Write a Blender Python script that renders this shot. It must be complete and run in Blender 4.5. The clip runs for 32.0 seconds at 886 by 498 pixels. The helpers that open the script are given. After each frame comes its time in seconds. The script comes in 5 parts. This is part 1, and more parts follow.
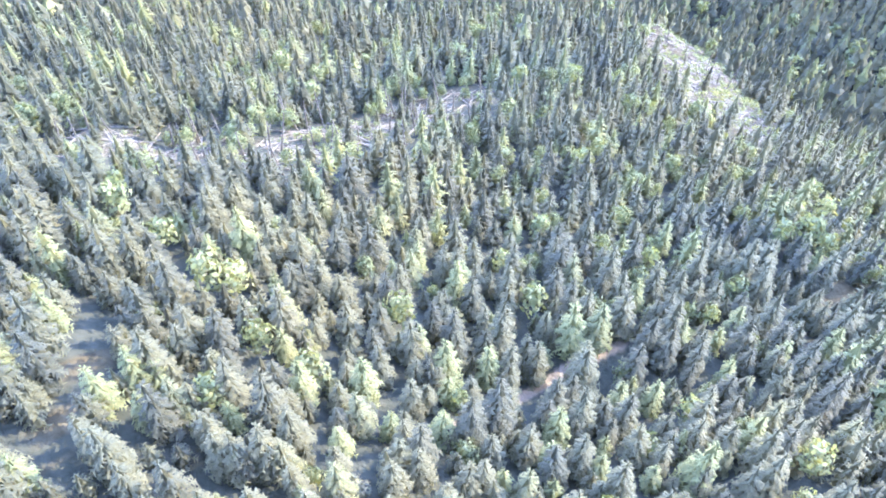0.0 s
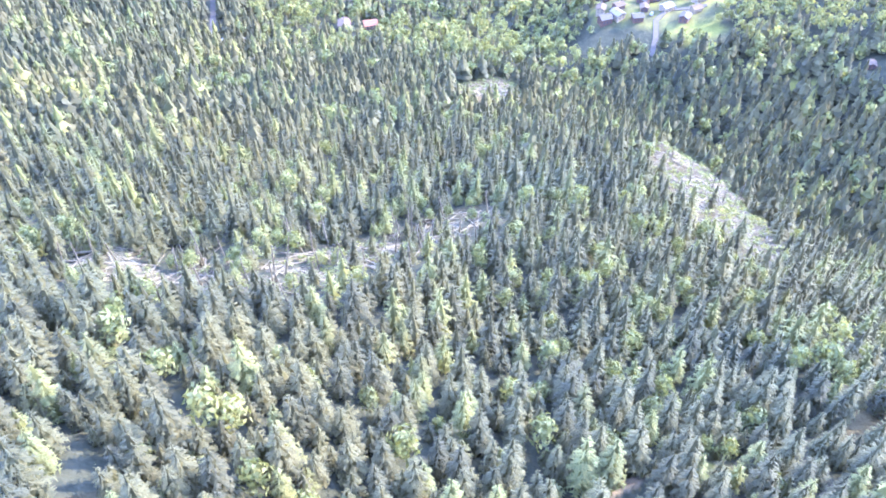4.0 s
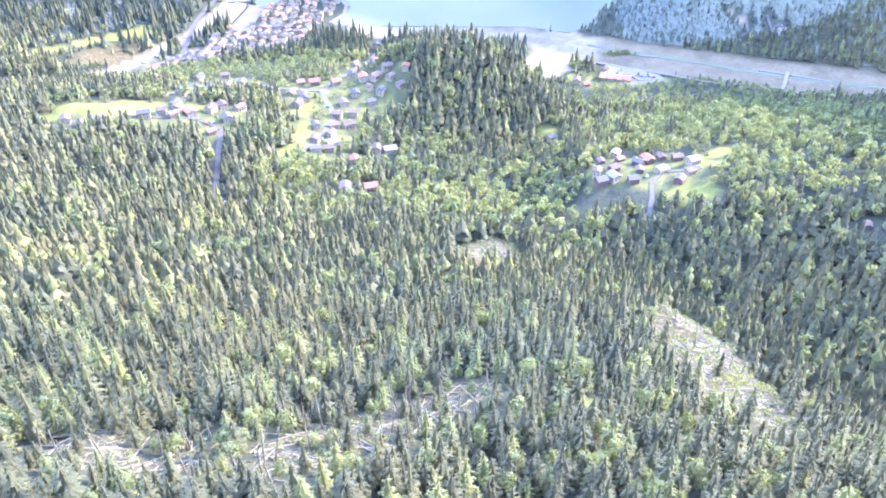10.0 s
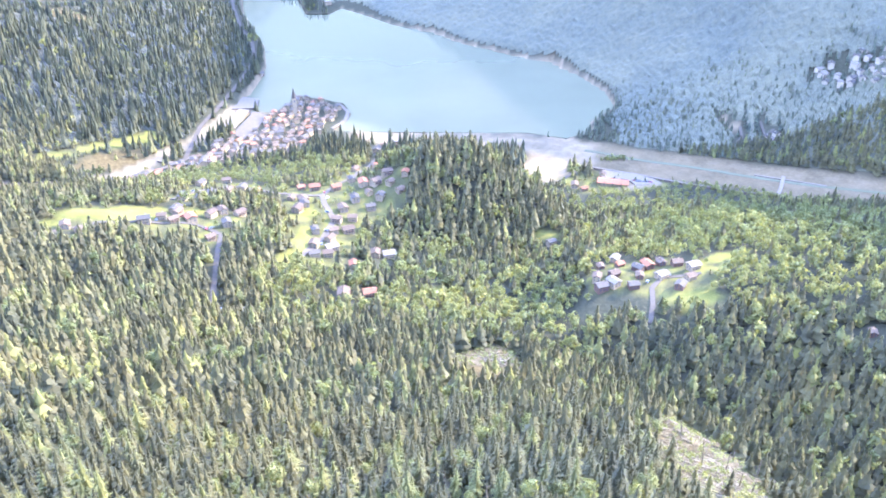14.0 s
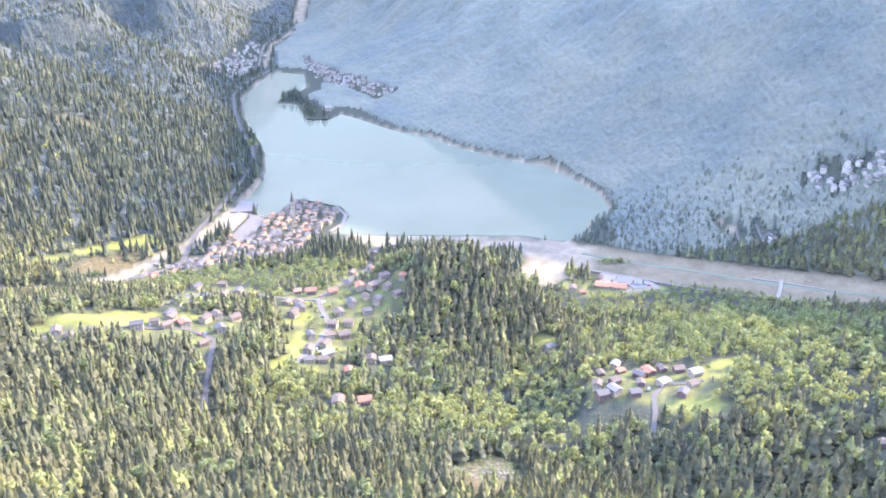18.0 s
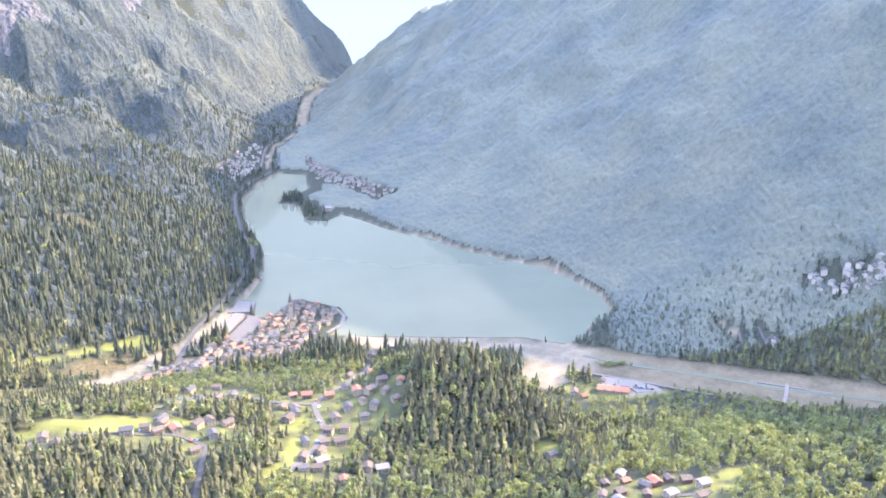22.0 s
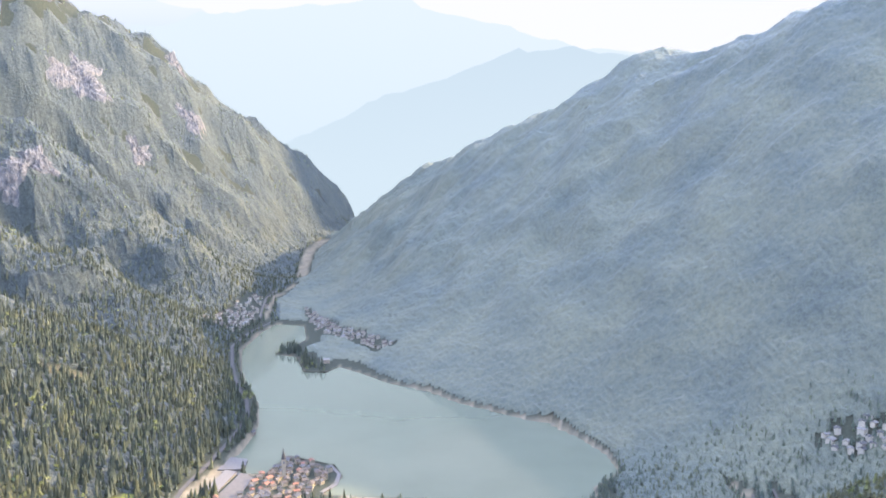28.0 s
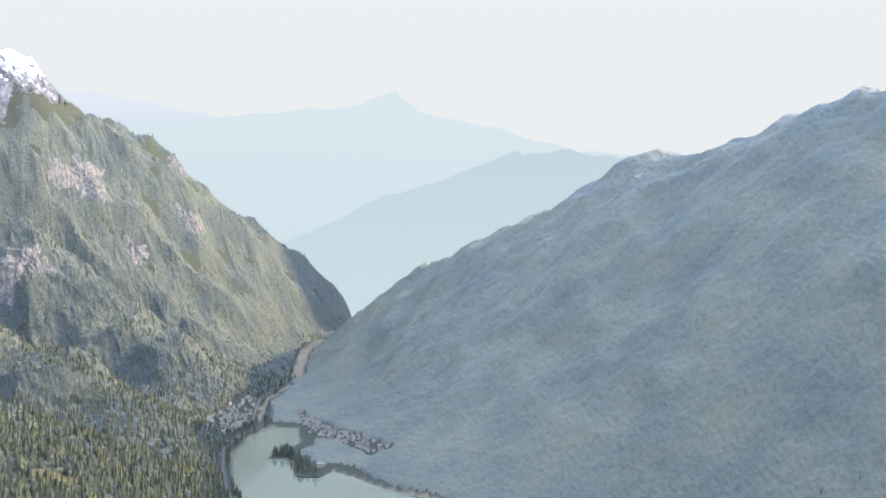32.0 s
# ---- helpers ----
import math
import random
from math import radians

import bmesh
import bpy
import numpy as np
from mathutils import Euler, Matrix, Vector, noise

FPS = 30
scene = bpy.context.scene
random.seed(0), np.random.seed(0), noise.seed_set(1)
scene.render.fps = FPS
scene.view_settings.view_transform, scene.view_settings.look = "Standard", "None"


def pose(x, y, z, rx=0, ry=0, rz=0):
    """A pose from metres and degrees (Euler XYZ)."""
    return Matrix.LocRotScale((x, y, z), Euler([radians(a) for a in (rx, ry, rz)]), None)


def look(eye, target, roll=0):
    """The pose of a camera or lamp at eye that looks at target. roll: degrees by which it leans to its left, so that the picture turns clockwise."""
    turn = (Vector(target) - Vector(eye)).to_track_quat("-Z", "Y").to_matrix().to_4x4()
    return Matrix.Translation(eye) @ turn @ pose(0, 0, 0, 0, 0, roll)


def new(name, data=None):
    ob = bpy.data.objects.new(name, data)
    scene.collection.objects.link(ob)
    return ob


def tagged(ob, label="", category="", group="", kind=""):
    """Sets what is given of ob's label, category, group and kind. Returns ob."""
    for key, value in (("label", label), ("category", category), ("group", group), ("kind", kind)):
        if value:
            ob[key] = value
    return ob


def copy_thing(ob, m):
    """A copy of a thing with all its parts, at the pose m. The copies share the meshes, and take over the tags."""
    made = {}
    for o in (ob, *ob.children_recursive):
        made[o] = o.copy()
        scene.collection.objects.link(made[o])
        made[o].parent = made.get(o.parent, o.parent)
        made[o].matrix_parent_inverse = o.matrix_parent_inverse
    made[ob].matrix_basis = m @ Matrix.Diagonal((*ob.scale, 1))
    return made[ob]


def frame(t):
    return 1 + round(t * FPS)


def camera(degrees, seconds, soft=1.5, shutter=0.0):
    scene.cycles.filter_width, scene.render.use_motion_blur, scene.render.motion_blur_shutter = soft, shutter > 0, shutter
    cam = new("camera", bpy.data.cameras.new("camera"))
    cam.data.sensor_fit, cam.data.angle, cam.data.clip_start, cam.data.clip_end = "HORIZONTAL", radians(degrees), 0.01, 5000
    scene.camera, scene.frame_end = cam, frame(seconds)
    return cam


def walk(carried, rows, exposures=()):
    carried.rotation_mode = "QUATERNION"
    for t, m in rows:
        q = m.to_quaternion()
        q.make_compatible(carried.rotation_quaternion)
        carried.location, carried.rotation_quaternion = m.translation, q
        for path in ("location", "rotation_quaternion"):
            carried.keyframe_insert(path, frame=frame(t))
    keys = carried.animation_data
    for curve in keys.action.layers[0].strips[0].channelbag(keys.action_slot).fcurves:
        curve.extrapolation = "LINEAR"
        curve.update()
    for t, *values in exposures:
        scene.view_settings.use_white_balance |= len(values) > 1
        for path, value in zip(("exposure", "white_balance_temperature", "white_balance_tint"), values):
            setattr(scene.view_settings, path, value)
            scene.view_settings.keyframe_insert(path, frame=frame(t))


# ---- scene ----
cam = camera(54.42, 32.0, soft=1.85)
EYE = 412.0  # metres above the lake
# seconds, x, y, z from the first eye, yaw, pitch, roll
ROWS = [
    (0, 0.00, 0.00, 0.00, 0.00, -53.00, -0.00),
    (0.5, -0.01, 0.82, -0.08, 0.08, -52.07, 0.14),
    (1, -0.01, 1.63, -0.15, 0.06, -51.17, 0.16),
    (1.5, -0.00, 2.45, -0.20, 0.11, -50.28, 0.26),
    (2, 0.01, 3.26, -0.24, 0.20, -49.43, 0.28),
    (2.5, 0.02, 4.07, -0.26, 0.18, -48.57, 0.23),
    (3, 0.04, 4.89, -0.27, 0.31, -47.68, 0.27),
    (3.5, 0.07, 5.70, -0.26, 0.33, -46.82, 0.27),
    (5.5, 0.20, 8.98, -0.11, 0.52, -43.47, 0.27),
    (6, 0.24, 9.81, -0.05, 0.46, -42.66, 0.27),
    (6.5, 0.29, 10.64, 0.02, 0.55, -41.84, 0.28),
    (7, 0.33, 11.47, 0.10, 0.44, -41.03, 0.31),
    (7.5, 0.38, 12.31, 0.19, 0.36, -40.21, 0.32),
    (8, 0.43, 13.16, 0.29, 0.28, -39.40, 0.33),
    (8.5, 0.48, 14.00, 0.39, 0.14, -38.58, 0.40),
    (9, 0.53, 14.86, 0.50, 0.20, -37.73, 0.37),
    (9.5, 0.59, 15.72, 0.61, 0.31, -36.90, 0.39),
    (10, 0.64, 16.59, 0.73, 0.29, -36.08, 0.42),
    (10.5, 0.69, 17.46, 0.85, 0.34, -35.24, 0.43),
    (11, 0.75, 18.34, 0.98, 0.39, -34.43, 0.40),
    (11.5, 0.80, 19.23, 1.11, 0.28, -33.61, 0.39),
    (12, 0.86, 20.13, 1.23, 0.30, -32.76, 0.40),
    (12.5, 0.91, 21.04, 1.36, 0.32, -31.95, 0.43),
    (13, 0.96, 21.95, 1.50, 0.29, -31.13, 0.44),
    (13.5, 1.01, 22.88, 1.63, 0.31, -30.32, 0.39),
    (14, 1.06, 23.82, 1.76, 0.27, -29.50, 0.41),
    (14.5, 1.10, 24.76, 1.88, 0.25, -28.67, 0.39),
    (16.5, 1.26, 28.67, 2.36, 0.17, -25.36, 0.40),
    (17, 1.29, 29.67, 2.47, 0.15, -24.55, 0.34),
    (17.5, 1.32, 30.69, 2.58, 0.18, -23.73, 0.33),
    (18, 1.34, 31.72, 2.67, 0.12, -22.89, 0.35),
    (18.5, 1.36, 32.77, 2.76, 0.09, -22.09, 0.31),
    (19, 1.38, 33.83, 2.85, 0.09, -21.25, 0.32),
    (19.5, 1.39, 34.91, 2.92, 0.07, -20.42, 0.29),
    (20, 1.39, 36.00, 2.98, 0.06, -19.57, 0.26),
    (20.5, 1.39, 37.11, 3.04, 0.10, -18.75, 0.28),
    (21, 1.38, 38.23, 3.08, 0.12, -17.94, 0.23),
    (21.5, 1.37, 39.37, 3.11, 0.13, -17.17, 0.17),
    (22, 1.35, 40.53, 3.14, 0.12, -16.35, 0.20),
    (22.5, 1.33, 41.71, 3.14, 0.15, -15.52, 0.14),
    (23, 1.29, 42.90, 3.14, 0.17, -14.68, 0.13),
    (23.5, 1.25, 44.11, 3.12, 0.20, -13.85, 0.14),
    (24, 1.20, 45.35, 3.09, 0.24, -13.01, 0.11),
    (24.5, 1.15, 46.60, 3.04, 0.16, -12.19, -0.00),
    (25, 1.08, 47.87, 2.97, 0.13, -11.35, -0.03),
    (25.5, 1.01, 49.16, 2.89, 0.17, -10.51, -0.04),
    (27.5, 0.63, 54.53, 2.38, 0.19, -7.17, -0.14),
    (28, 0.52, 55.93, 2.21, 0.18, -6.33, -0.17),
    (28.5, 0.39, 57.35, 2.01, 0.16, -5.50, -0.18),
    (29, 0.25, 58.79, 1.79, 0.10, -4.66, -0.22),
    (29.5, 0.10, 60.26, 1.55, 0.09, -3.84, -0.17),
    (30, -0.06, 61.75, 1.29, 0.09, -2.99, -0.21),
    (30.5, -0.24, 63.27, 1.01, 0.09, -2.16, -0.25),
    (31, -0.42, 64.81, 0.70, 0.09, -1.33, -0.25),
    (31.5, -0.61, 66.38, 0.36, 0.02, -0.51, -0.29),
    (32, -0.82, 67.97, 0.00, -0.02, 0.33, -0.28),
]
EXPOSURES = [(0.0, 5.75, 4250, 33), (9.0, 5.75, 4380, 30), (17.0, 5.48, 4780, 29), (25.0, 5.15, 5080, 28), (32.0, 4.68, 5220, 19)]
walk(cam, [(t, pose(x, y, EYE + z, 90 + pitch, roll, yaw)) for t, x, y, z, yaw, pitch, roll in ROWS], EXPOSURES)

# ---- daylight: hazy sky and a low sun beyond the western ridge ----
SUN_TURN, SUN_HEIGHT = radians(66), radians(29.3)
world = bpy.data.worlds.new("hazy_sky")
scene.world = world
world.use_nodes = True
sky = world.node_tree.nodes.new("ShaderNodeTexSky")
sky.sky_type, sky.sun_disc = "NISHITA", False
sky.sun_elevation, sky.sun_rotation = SUN_HEIGHT, SUN_TURN
sky.altitude, sky.air_density, sky.dust_density, sky.ozone_density = 1400, 0.8, 1.5, 0.6
veil = world.node_tree.nodes.new("ShaderNodeMix")
veil.data_type = "RGBA"
veil.inputs[0].default_value, veil.inputs[7].default_value = 0.75, (1.13, 1.30, 1.78, 1)
world.node_tree.links.new(sky.outputs[0], veil.inputs[6])
world.node_tree.links.new(veil.outputs[2], world.node_tree.nodes["Background"].inputs[0])
world.node_tree.nodes["Background"].inputs[1].default_value = 0.15
to_sun = Vector((math.sin(SUN_TURN) * math.cos(SUN_HEIGHT), math.cos(SUN_TURN) * math.cos(SUN_HEIGHT), math.sin(SUN_HEIGHT)))
sun = new("sun", bpy.data.lights.new("sun", "SUN"))
sun.data.energy, sun.data.angle, sun.data.color = 0.80, radians(1.2), (1.0, 0.80, 0.42)
sun.matrix_world = look(to_sun * 3000, (0, 0, 0))

# ---- materials ----
def material(name, build):
    m = bpy.data.materials.new(name)
    m.use_nodes = True
    n, l = m.node_tree.nodes, m.node_tree.links
    build(n, l, n["Principled BSDF"])
    return m


def noise_node(n, l, scale, detail=4.0, rough=0.6, coord=None):
    t = n.new("ShaderNodeTexNoise")
    t.inputs["Scale"].default_value, t.inputs["Detail"].default_value, t.inputs["Roughness"].default_value = scale, detail, rough
    if coord is None:
        coord = n.new("ShaderNodeNewGeometry").outputs["Position"]
    l.new(coord, t.inputs["Vector"])
    return t.outputs["Fac"]


def ramp(n, l, fac, *stops):
    r = n.new("ShaderNodeValToRGB")
    while len(r.color_ramp.elements) < len(stops):
        r.color_ramp.elements.new(0.5)
    for e, (p, c) in zip(r.color_ramp.elements, stops):
        e.position, e.color = p, (*c, 1)
    l.new(fac, r.inputs[0])
    return r.outputs[0]


def mix(n, l, fac, a, b, kind="MIX"):
    m = n.new("ShaderNodeMix")
    m.data_type, m.blend_type = "RGBA", kind
    for value, socket in ((fac, m.inputs[0]), (a, m.inputs[6]), (b, m.inputs[7])):
        if isinstance(value, bpy.types.NodeSocket):
            l.new(value, socket)
        elif isinstance(value, tuple):
            socket.default_value = (*value, 1)
        else:
            socket.default_value = value
    return m.outputs[2]


def bump(n, l, p, fac, strength, distance):
    b = n.new("ShaderNodeBump")
    b.inputs["Strength"].default_value, b.inputs["Distance"].default_value = strength, distance
    l.new(fac, b.inputs["Height"])
    l.new(b.outputs[0], p.inputs["Normal"])


def arith(n, l, kind, a, b):
    m = n.new("ShaderNodeMath")
    m.operation = kind
    for value, socket in ((a, m.inputs[0]), (b, m.inputs[1])):
        if isinstance(value, bpy.types.NodeSocket):
            l.new(value, socket)
        else:
            socket.default_value = value
    return m.outputs[0]


def foliage(name, dark, mid, pale, thin, gloss=0.12):
    """Needles or leaves: each tree has its tint, each spray its own shade, and light comes through."""
    def build(n, l, p):
        tint = n.new("ShaderNodeAttribute")
        tint.attribute_name = "tint"
        rnd = n.new("ShaderNodeObjectInfo").outputs["Random"]
        tree = arith(n, l, "FRACT", arith(n, l, "ADD", tint.outputs["Fac"], rnd), 0.0)
        col = ramp(n, l, tree, (0.0, dark), (0.45, mid), (0.78, mid), (0.92, pale))
        isle = n.new("ShaderNodeNewGeometry").outputs["Random Per Island"]
        shade = ramp(n, l, isle, (0.0, (0.66, 0.68, 0.68)), (0.6, (0.98, 0.98, 0.98)), (1.0, (1.16, 1.14, 1.06)))
        col = mix(n, l, 1.0, col, shade, "MULTIPLY")
        stand = ramp(n, l, noise_node(n, l, 0.012, 3), (0.3, (0.78, 0.85, 0.9)), (0.7, (1.15, 1.1, 0.95)))
        col = mix(n, l, 1.0, col, stand, "MULTIPLY")
        l.new(col, p.inputs["Base Color"])
        p.inputs["Roughness"].default_value = 0.62
        p.inputs["Specular IOR Level"].default_value = gloss
        through_leaf = n.new("ShaderNodeBsdfTranslucent")
        l.new(mix(n, l, 1.0, col, (1.35, 1.4, 0.75), "MULTIPLY"), through_leaf.inputs[0])
        both = n.new("ShaderNodeMixShader")
        both.inputs[0].default_value = thin
        l.new(p.outputs[0], both.inputs[1])
        l.new(through_leaf.outputs[0], both.inputs[2])
        l.new(both.outputs[0], n["Material Output"].inputs["Surface"])
    return material(name, build)


M_NEEDLE = foliage("spruce_needles", (0.067, 0.061, 0.030), (0.110, 0.097, 0.041), (0.168, 0.156, 0.049), 0.38)
M_LEAF = foliage("broad_leaves", (0.112, 0.112, 0.044), (0.158, 0.152, 0.054), (0.200, 0.188, 0.066), 0.42)
M_FAR_NEEDLE = foliage("distant_spruce_canopy", (0.046, 0.048, 0.028), (0.072, 0.070, 0.037), (0.102, 0.096, 0.043), 0.3)
# Paler copy of the far needles: haze over the western slope, put in colour.
M_WEST_HAZE_WOOD = foliage("haze_paled_wood", (0.086, 0.090, 0.060), (0.112, 0.114, 0.070), (0.132, 0.130, 0.074), 0.34)


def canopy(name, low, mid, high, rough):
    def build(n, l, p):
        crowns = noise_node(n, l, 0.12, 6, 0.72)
        # The low tone paints the shade in the gaps between crowns.
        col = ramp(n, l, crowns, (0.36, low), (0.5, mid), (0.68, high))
        # Broad noise varies the stands, standing in for lit crests and dark gullies.
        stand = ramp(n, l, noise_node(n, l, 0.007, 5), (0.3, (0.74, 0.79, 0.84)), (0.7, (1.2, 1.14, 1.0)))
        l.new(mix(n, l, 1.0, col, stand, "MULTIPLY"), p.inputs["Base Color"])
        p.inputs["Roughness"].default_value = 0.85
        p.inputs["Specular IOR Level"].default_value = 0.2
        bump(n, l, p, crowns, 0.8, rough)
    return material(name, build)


# Toned below the far needles, as shade painted in between the trees.
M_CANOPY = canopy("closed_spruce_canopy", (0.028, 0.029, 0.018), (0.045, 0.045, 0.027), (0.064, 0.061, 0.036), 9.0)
# Haze over the western slope is put into this paler, flatter canopy colour.
M_WEST_HAZE_CANOPY = canopy("haze_paled_canopy", (0.060, 0.059, 0.034), (0.077, 0.074, 0.040), (0.093, 0.088, 0.046), 5.0)


def _bark(n, l, p):
    l.new(ramp(n, l, noise_node(n, l, 3.0), (0.3, (0.06, 0.045, 0.035)), (0.7, (0.16, 0.13, 0.11))), p.inputs["Base Color"])
    p.inputs["Roughness"].default_value = 0.9


M_BARK = material("bark", _bark)


def _deadwood(n, l, p):
    l.new(ramp(n, l, noise_node(n, l, 0.8), (0.3, (0.060, 0.046, 0.020)), (0.7, (0.140, 0.110, 0.050))), p.inputs["Base Color"])
    p.inputs["Roughness"].default_value = 0.85


M_DEADWOOD = material("bleached_wood", _deadwood)


def _ground(n, l, p):
    cover = n.new("ShaderNodeVertexColor")
    cover.layer_name = "cover"
    split = n.new("ShaderNodeSeparateColor")
    l.new(cover.outputs[0], split.inputs[0])
    fine, coarse = noise_node(n, l, 0.35, 6), noise_node(n, l, 0.03, 5)
    floor = ramp(n, l, fine, (0.3, (0.024, 0.024, 0.013)), (0.7, (0.045, 0.042, 0.022)))
    grass = ramp(n, l, coarse, (0.3, (0.066, 0.062, 0.013)), (0.5, (0.094, 0.087, 0.018)), (0.7, (0.124, 0.106, 0.027)))
    grass = mix(n, l, 0.35, grass, ramp(n, l, noise_node(n, l, 0.8, 5), (0.3, (0.6, 0.6, 0.6)), (0.7, (1.3, 1.3, 1.2))), "MULTIPLY")
    gravel = ramp(n, l, noise_node(n, l, 0.06, 8, 0.7), (0.3, (0.094, 0.071, 0.036)), (0.5, (0.130, 0.100, 0.052)), (0.7, (0.165, 0.130, 0.074)))
    gravel = mix(n, l, 0.8, gravel, ramp(n, l, noise_node(n, l, 0.014, 6, 0.7), (0.36, (0.62, 0.66, 0.7)), (0.55, (1.05, 1.02, 1.0))), "MULTIPLY")
    soil = ramp(n, l, noise_node(n, l, 0.25, 7, 0.7), (0.32, (0.029, 0.021, 0.008)), (0.5, (0.058, 0.043, 0.016)), (0.66, (0.090, 0.069, 0.028)))
    c = mix(n, l, split.outputs[0], floor, grass)
    c = mix(n, l, split.outputs[2], c, soil)
    c = mix(n, l, split.outputs[1], c, gravel)
    geo = n.new("ShaderNodeNewGeometry").outputs["Position"]
    squash = n.new("ShaderNodeMapping")
    squash.inputs["Scale"].default_value = (1.3, 1.3, 0.6)
    l.new(geo, squash.inputs[0])
    strata = noise_node(n, l, 0.035, 10, 0.75, squash.outputs[0])
    rock = ramp(n, l, strata, (0.40, (0.045, 0.045, 0.038)), (0.5, (0.10, 0.09, 0.075)), (0.62, (0.20, 0.175, 0.14)))
    part_z = n.new("ShaderNodeSeparateXYZ")
    l.new(geo, part_z.inputs[0])
    alpine = arith(n, l, "MAXIMUM", 0.0, arith(n, l, "MINIMUM", 0.5, arith(n, l, "MULTIPLY", arith(n, l, "SUBTRACT", part_z.outputs[2], 860.0), 0.003)))
    bare = arith(n, l, "ADD", arith(n, l, "MULTIPLY", cover.outputs[1], 0.5), alpine)
    ragged = ramp(n, l, arith(n, l, "ADD", bare, noise_node(n, l, 0.03, 7, 0.7)), (0.90, (0, 0, 0)), (0.98, (1, 1, 1)))
    c = mix(n, l, ragged, c, rock)
    high = arith(n, l, "MULTIPLY", arith(n, l, "SUBTRACT", part_z.outputs[2], 1075.0), 0.002)
    snow = ramp(n, l, arith(n, l, "ADD", high, arith(n, l, "MULTIPLY", noise_node(n, l, 0.03, 8, 0.7), 1.7)), (0.90, (0, 0, 0)), (0.98, (1, 1, 1)))
    c = mix(n, l, snow, c, (0.6, 0.6, 0.6))
    l.new(c, p.inputs["Base Color"])
    p.inputs["Roughness"].default_value, p.inputs["Specular IOR Level"].default_value = 0.95, 0.04
    crags = mix(n, l, ragged, (0, 0, 0), ramp(n, l, strata, (0.35, (0, 0, 0)), (0.65, (1, 1, 1))))
    bump(n, l, p, arith(n, l, "ADD", fine, arith(n, l, "MULTIPLY", crags, 14.0)), 0.8, 1.0)


M_GROUND = material("hillside", _ground)


def _rock(n, l, p):
    squash = n.new("ShaderNodeMapping")
    squash.inputs["Scale"].default_value = (1.3, 1.3, 0.5)
    l.new(n.new("ShaderNodeNewGeometry").outputs["Position"], squash.inputs[0])
    grain = noise_node(n, l, 0.07, 9, 0.72, squash.outputs[0])
    l.new(ramp(n, l, grain, (0.36, (0.042, 0.036, 0.024)), (0.5, (0.080, 0.064, 0.039)), (0.62, (0.132, 0.104, 0.063))), p.inputs["Base Color"])
    p.inputs["Roughness"].default_value = 0.95
    bump(n, l, p, grain, 0.9, 10.0)


M_ROCK = material("pale_limestone", _rock)


def _water(n, l, p):
    l.new(ramp(n, l, noise_node(n, l, 0.004, 4), (0.35, (0.080, 0.079, 0.041)), (0.65, (0.094, 0.091, 0.048))), p.inputs["Base Color"])
    p.inputs["Roughness"].default_value, p.inputs["IOR"].default_value = 0.09, 1.33
    bump(n, l, p, noise_node(n, l, 0.3, 3), 0.03, 0.2)


M_WATER = material("lake_water", _water)


def plain(name, colour, rough=0.8, grain=0.25, size=1.0, metal=0.0):
    def build(n, l, p):
        lo, hi = tuple(c * (1 - grain) for c in colour), tuple(min(1, c * (1 + grain)) for c in colour)
        rnd = n.new("ShaderNodeObjectInfo").outputs["Random"]
        tone = ramp(n, l, rnd, (0.0, (0.8, 0.8, 0.82)), (1.0, (1.15, 1.12, 1.08)))
        l.new(mix(n, l, 1.0, ramp(n, l, noise_node(n, l, size, 5), (0.3, lo), (0.7, hi)), tone, "MULTIPLY"), p.inputs["Base Color"])
        p.inputs["Roughness"].default_value, p.inputs["Metallic"].default_value = rough, metal
        p.inputs["Specular IOR Level"].default_value = 0.12 if rough > 0.4 else 0.5
    return material(name, build)


M_PLASTER = plain("white_plaster", (0.225, 0.175, 0.095), 0.85, 0.08)
M_WHITE = plain("bright_limewash", (0.30, 0.25, 0.155), 0.85, 0.08)
M_CREAM = plain("ochre_plaster", (0.215, 0.168, 0.088), 0.85, 0.1)
M_TIMBER = plain("dark_timber", (0.10, 0.062, 0.038), 0.8, 0.3)
M_TILE_RED = plain("red_roof_tiles", (0.158, 0.070, 0.032), 0.85, 0.25)
M_TILE_BROWN = plain("brown_roof_tiles", (0.076, 0.054, 0.031), 0.85, 0.25)
M_SLATE = plain("grey_slate", (0.060, 0.051, 0.036), 0.85, 0.25)
M_SHEET = plain("pale_sheet_metal", (0.125, 0.104, 0.068), 0.6, 0.1, 0.5)
M_PAINT_WHITE = plain("white_car_paint", (0.5, 0.5, 0.5), 0.3, 0.03)
M_PAINT_GREY = plain("grey_car_paint", (0.16, 0.165, 0.17), 0.3, 0.05)
M_PAINT_RED = plain("red_car_paint", (0.3, 0.04, 0.03), 0.3, 0.05)
M_TYRE = plain("black_rubber", (0.02, 0.02, 0.02), 0.9, 0.1)
M_GLASS = plain("dark_window_glass", (0.05, 0.06, 0.07), 0.12, 0.1)
M_ASPHALT = plain("pale_asphalt", (0.070, 0.057, 0.037), 0.9, 0.15, 0.3)
M_CONCRETE = plain("concrete", (0.112, 0.090, 0.057), 0.85, 0.15, 0.4)

# ---- the lie of the land: ridge, slope and valley lines (x, y, height over the lake) ----
SPUR = [(0, -150, 350), (0, 0, 290), (10, 85, 249), (30, 150, 226), (42, 209, 214), (40, 280, 180), (45, 350, 145),
        (30, 428, 109), (0, 500, 88), (-75, 557, 78)]
SPUR_FLANK = [(-130, -100, 370), (-64, 82, 282), (-40, 137, 254), (-42, 238, 201), (-60, 330, 158), (-100, 430, 116), (-149, 517, 87)]
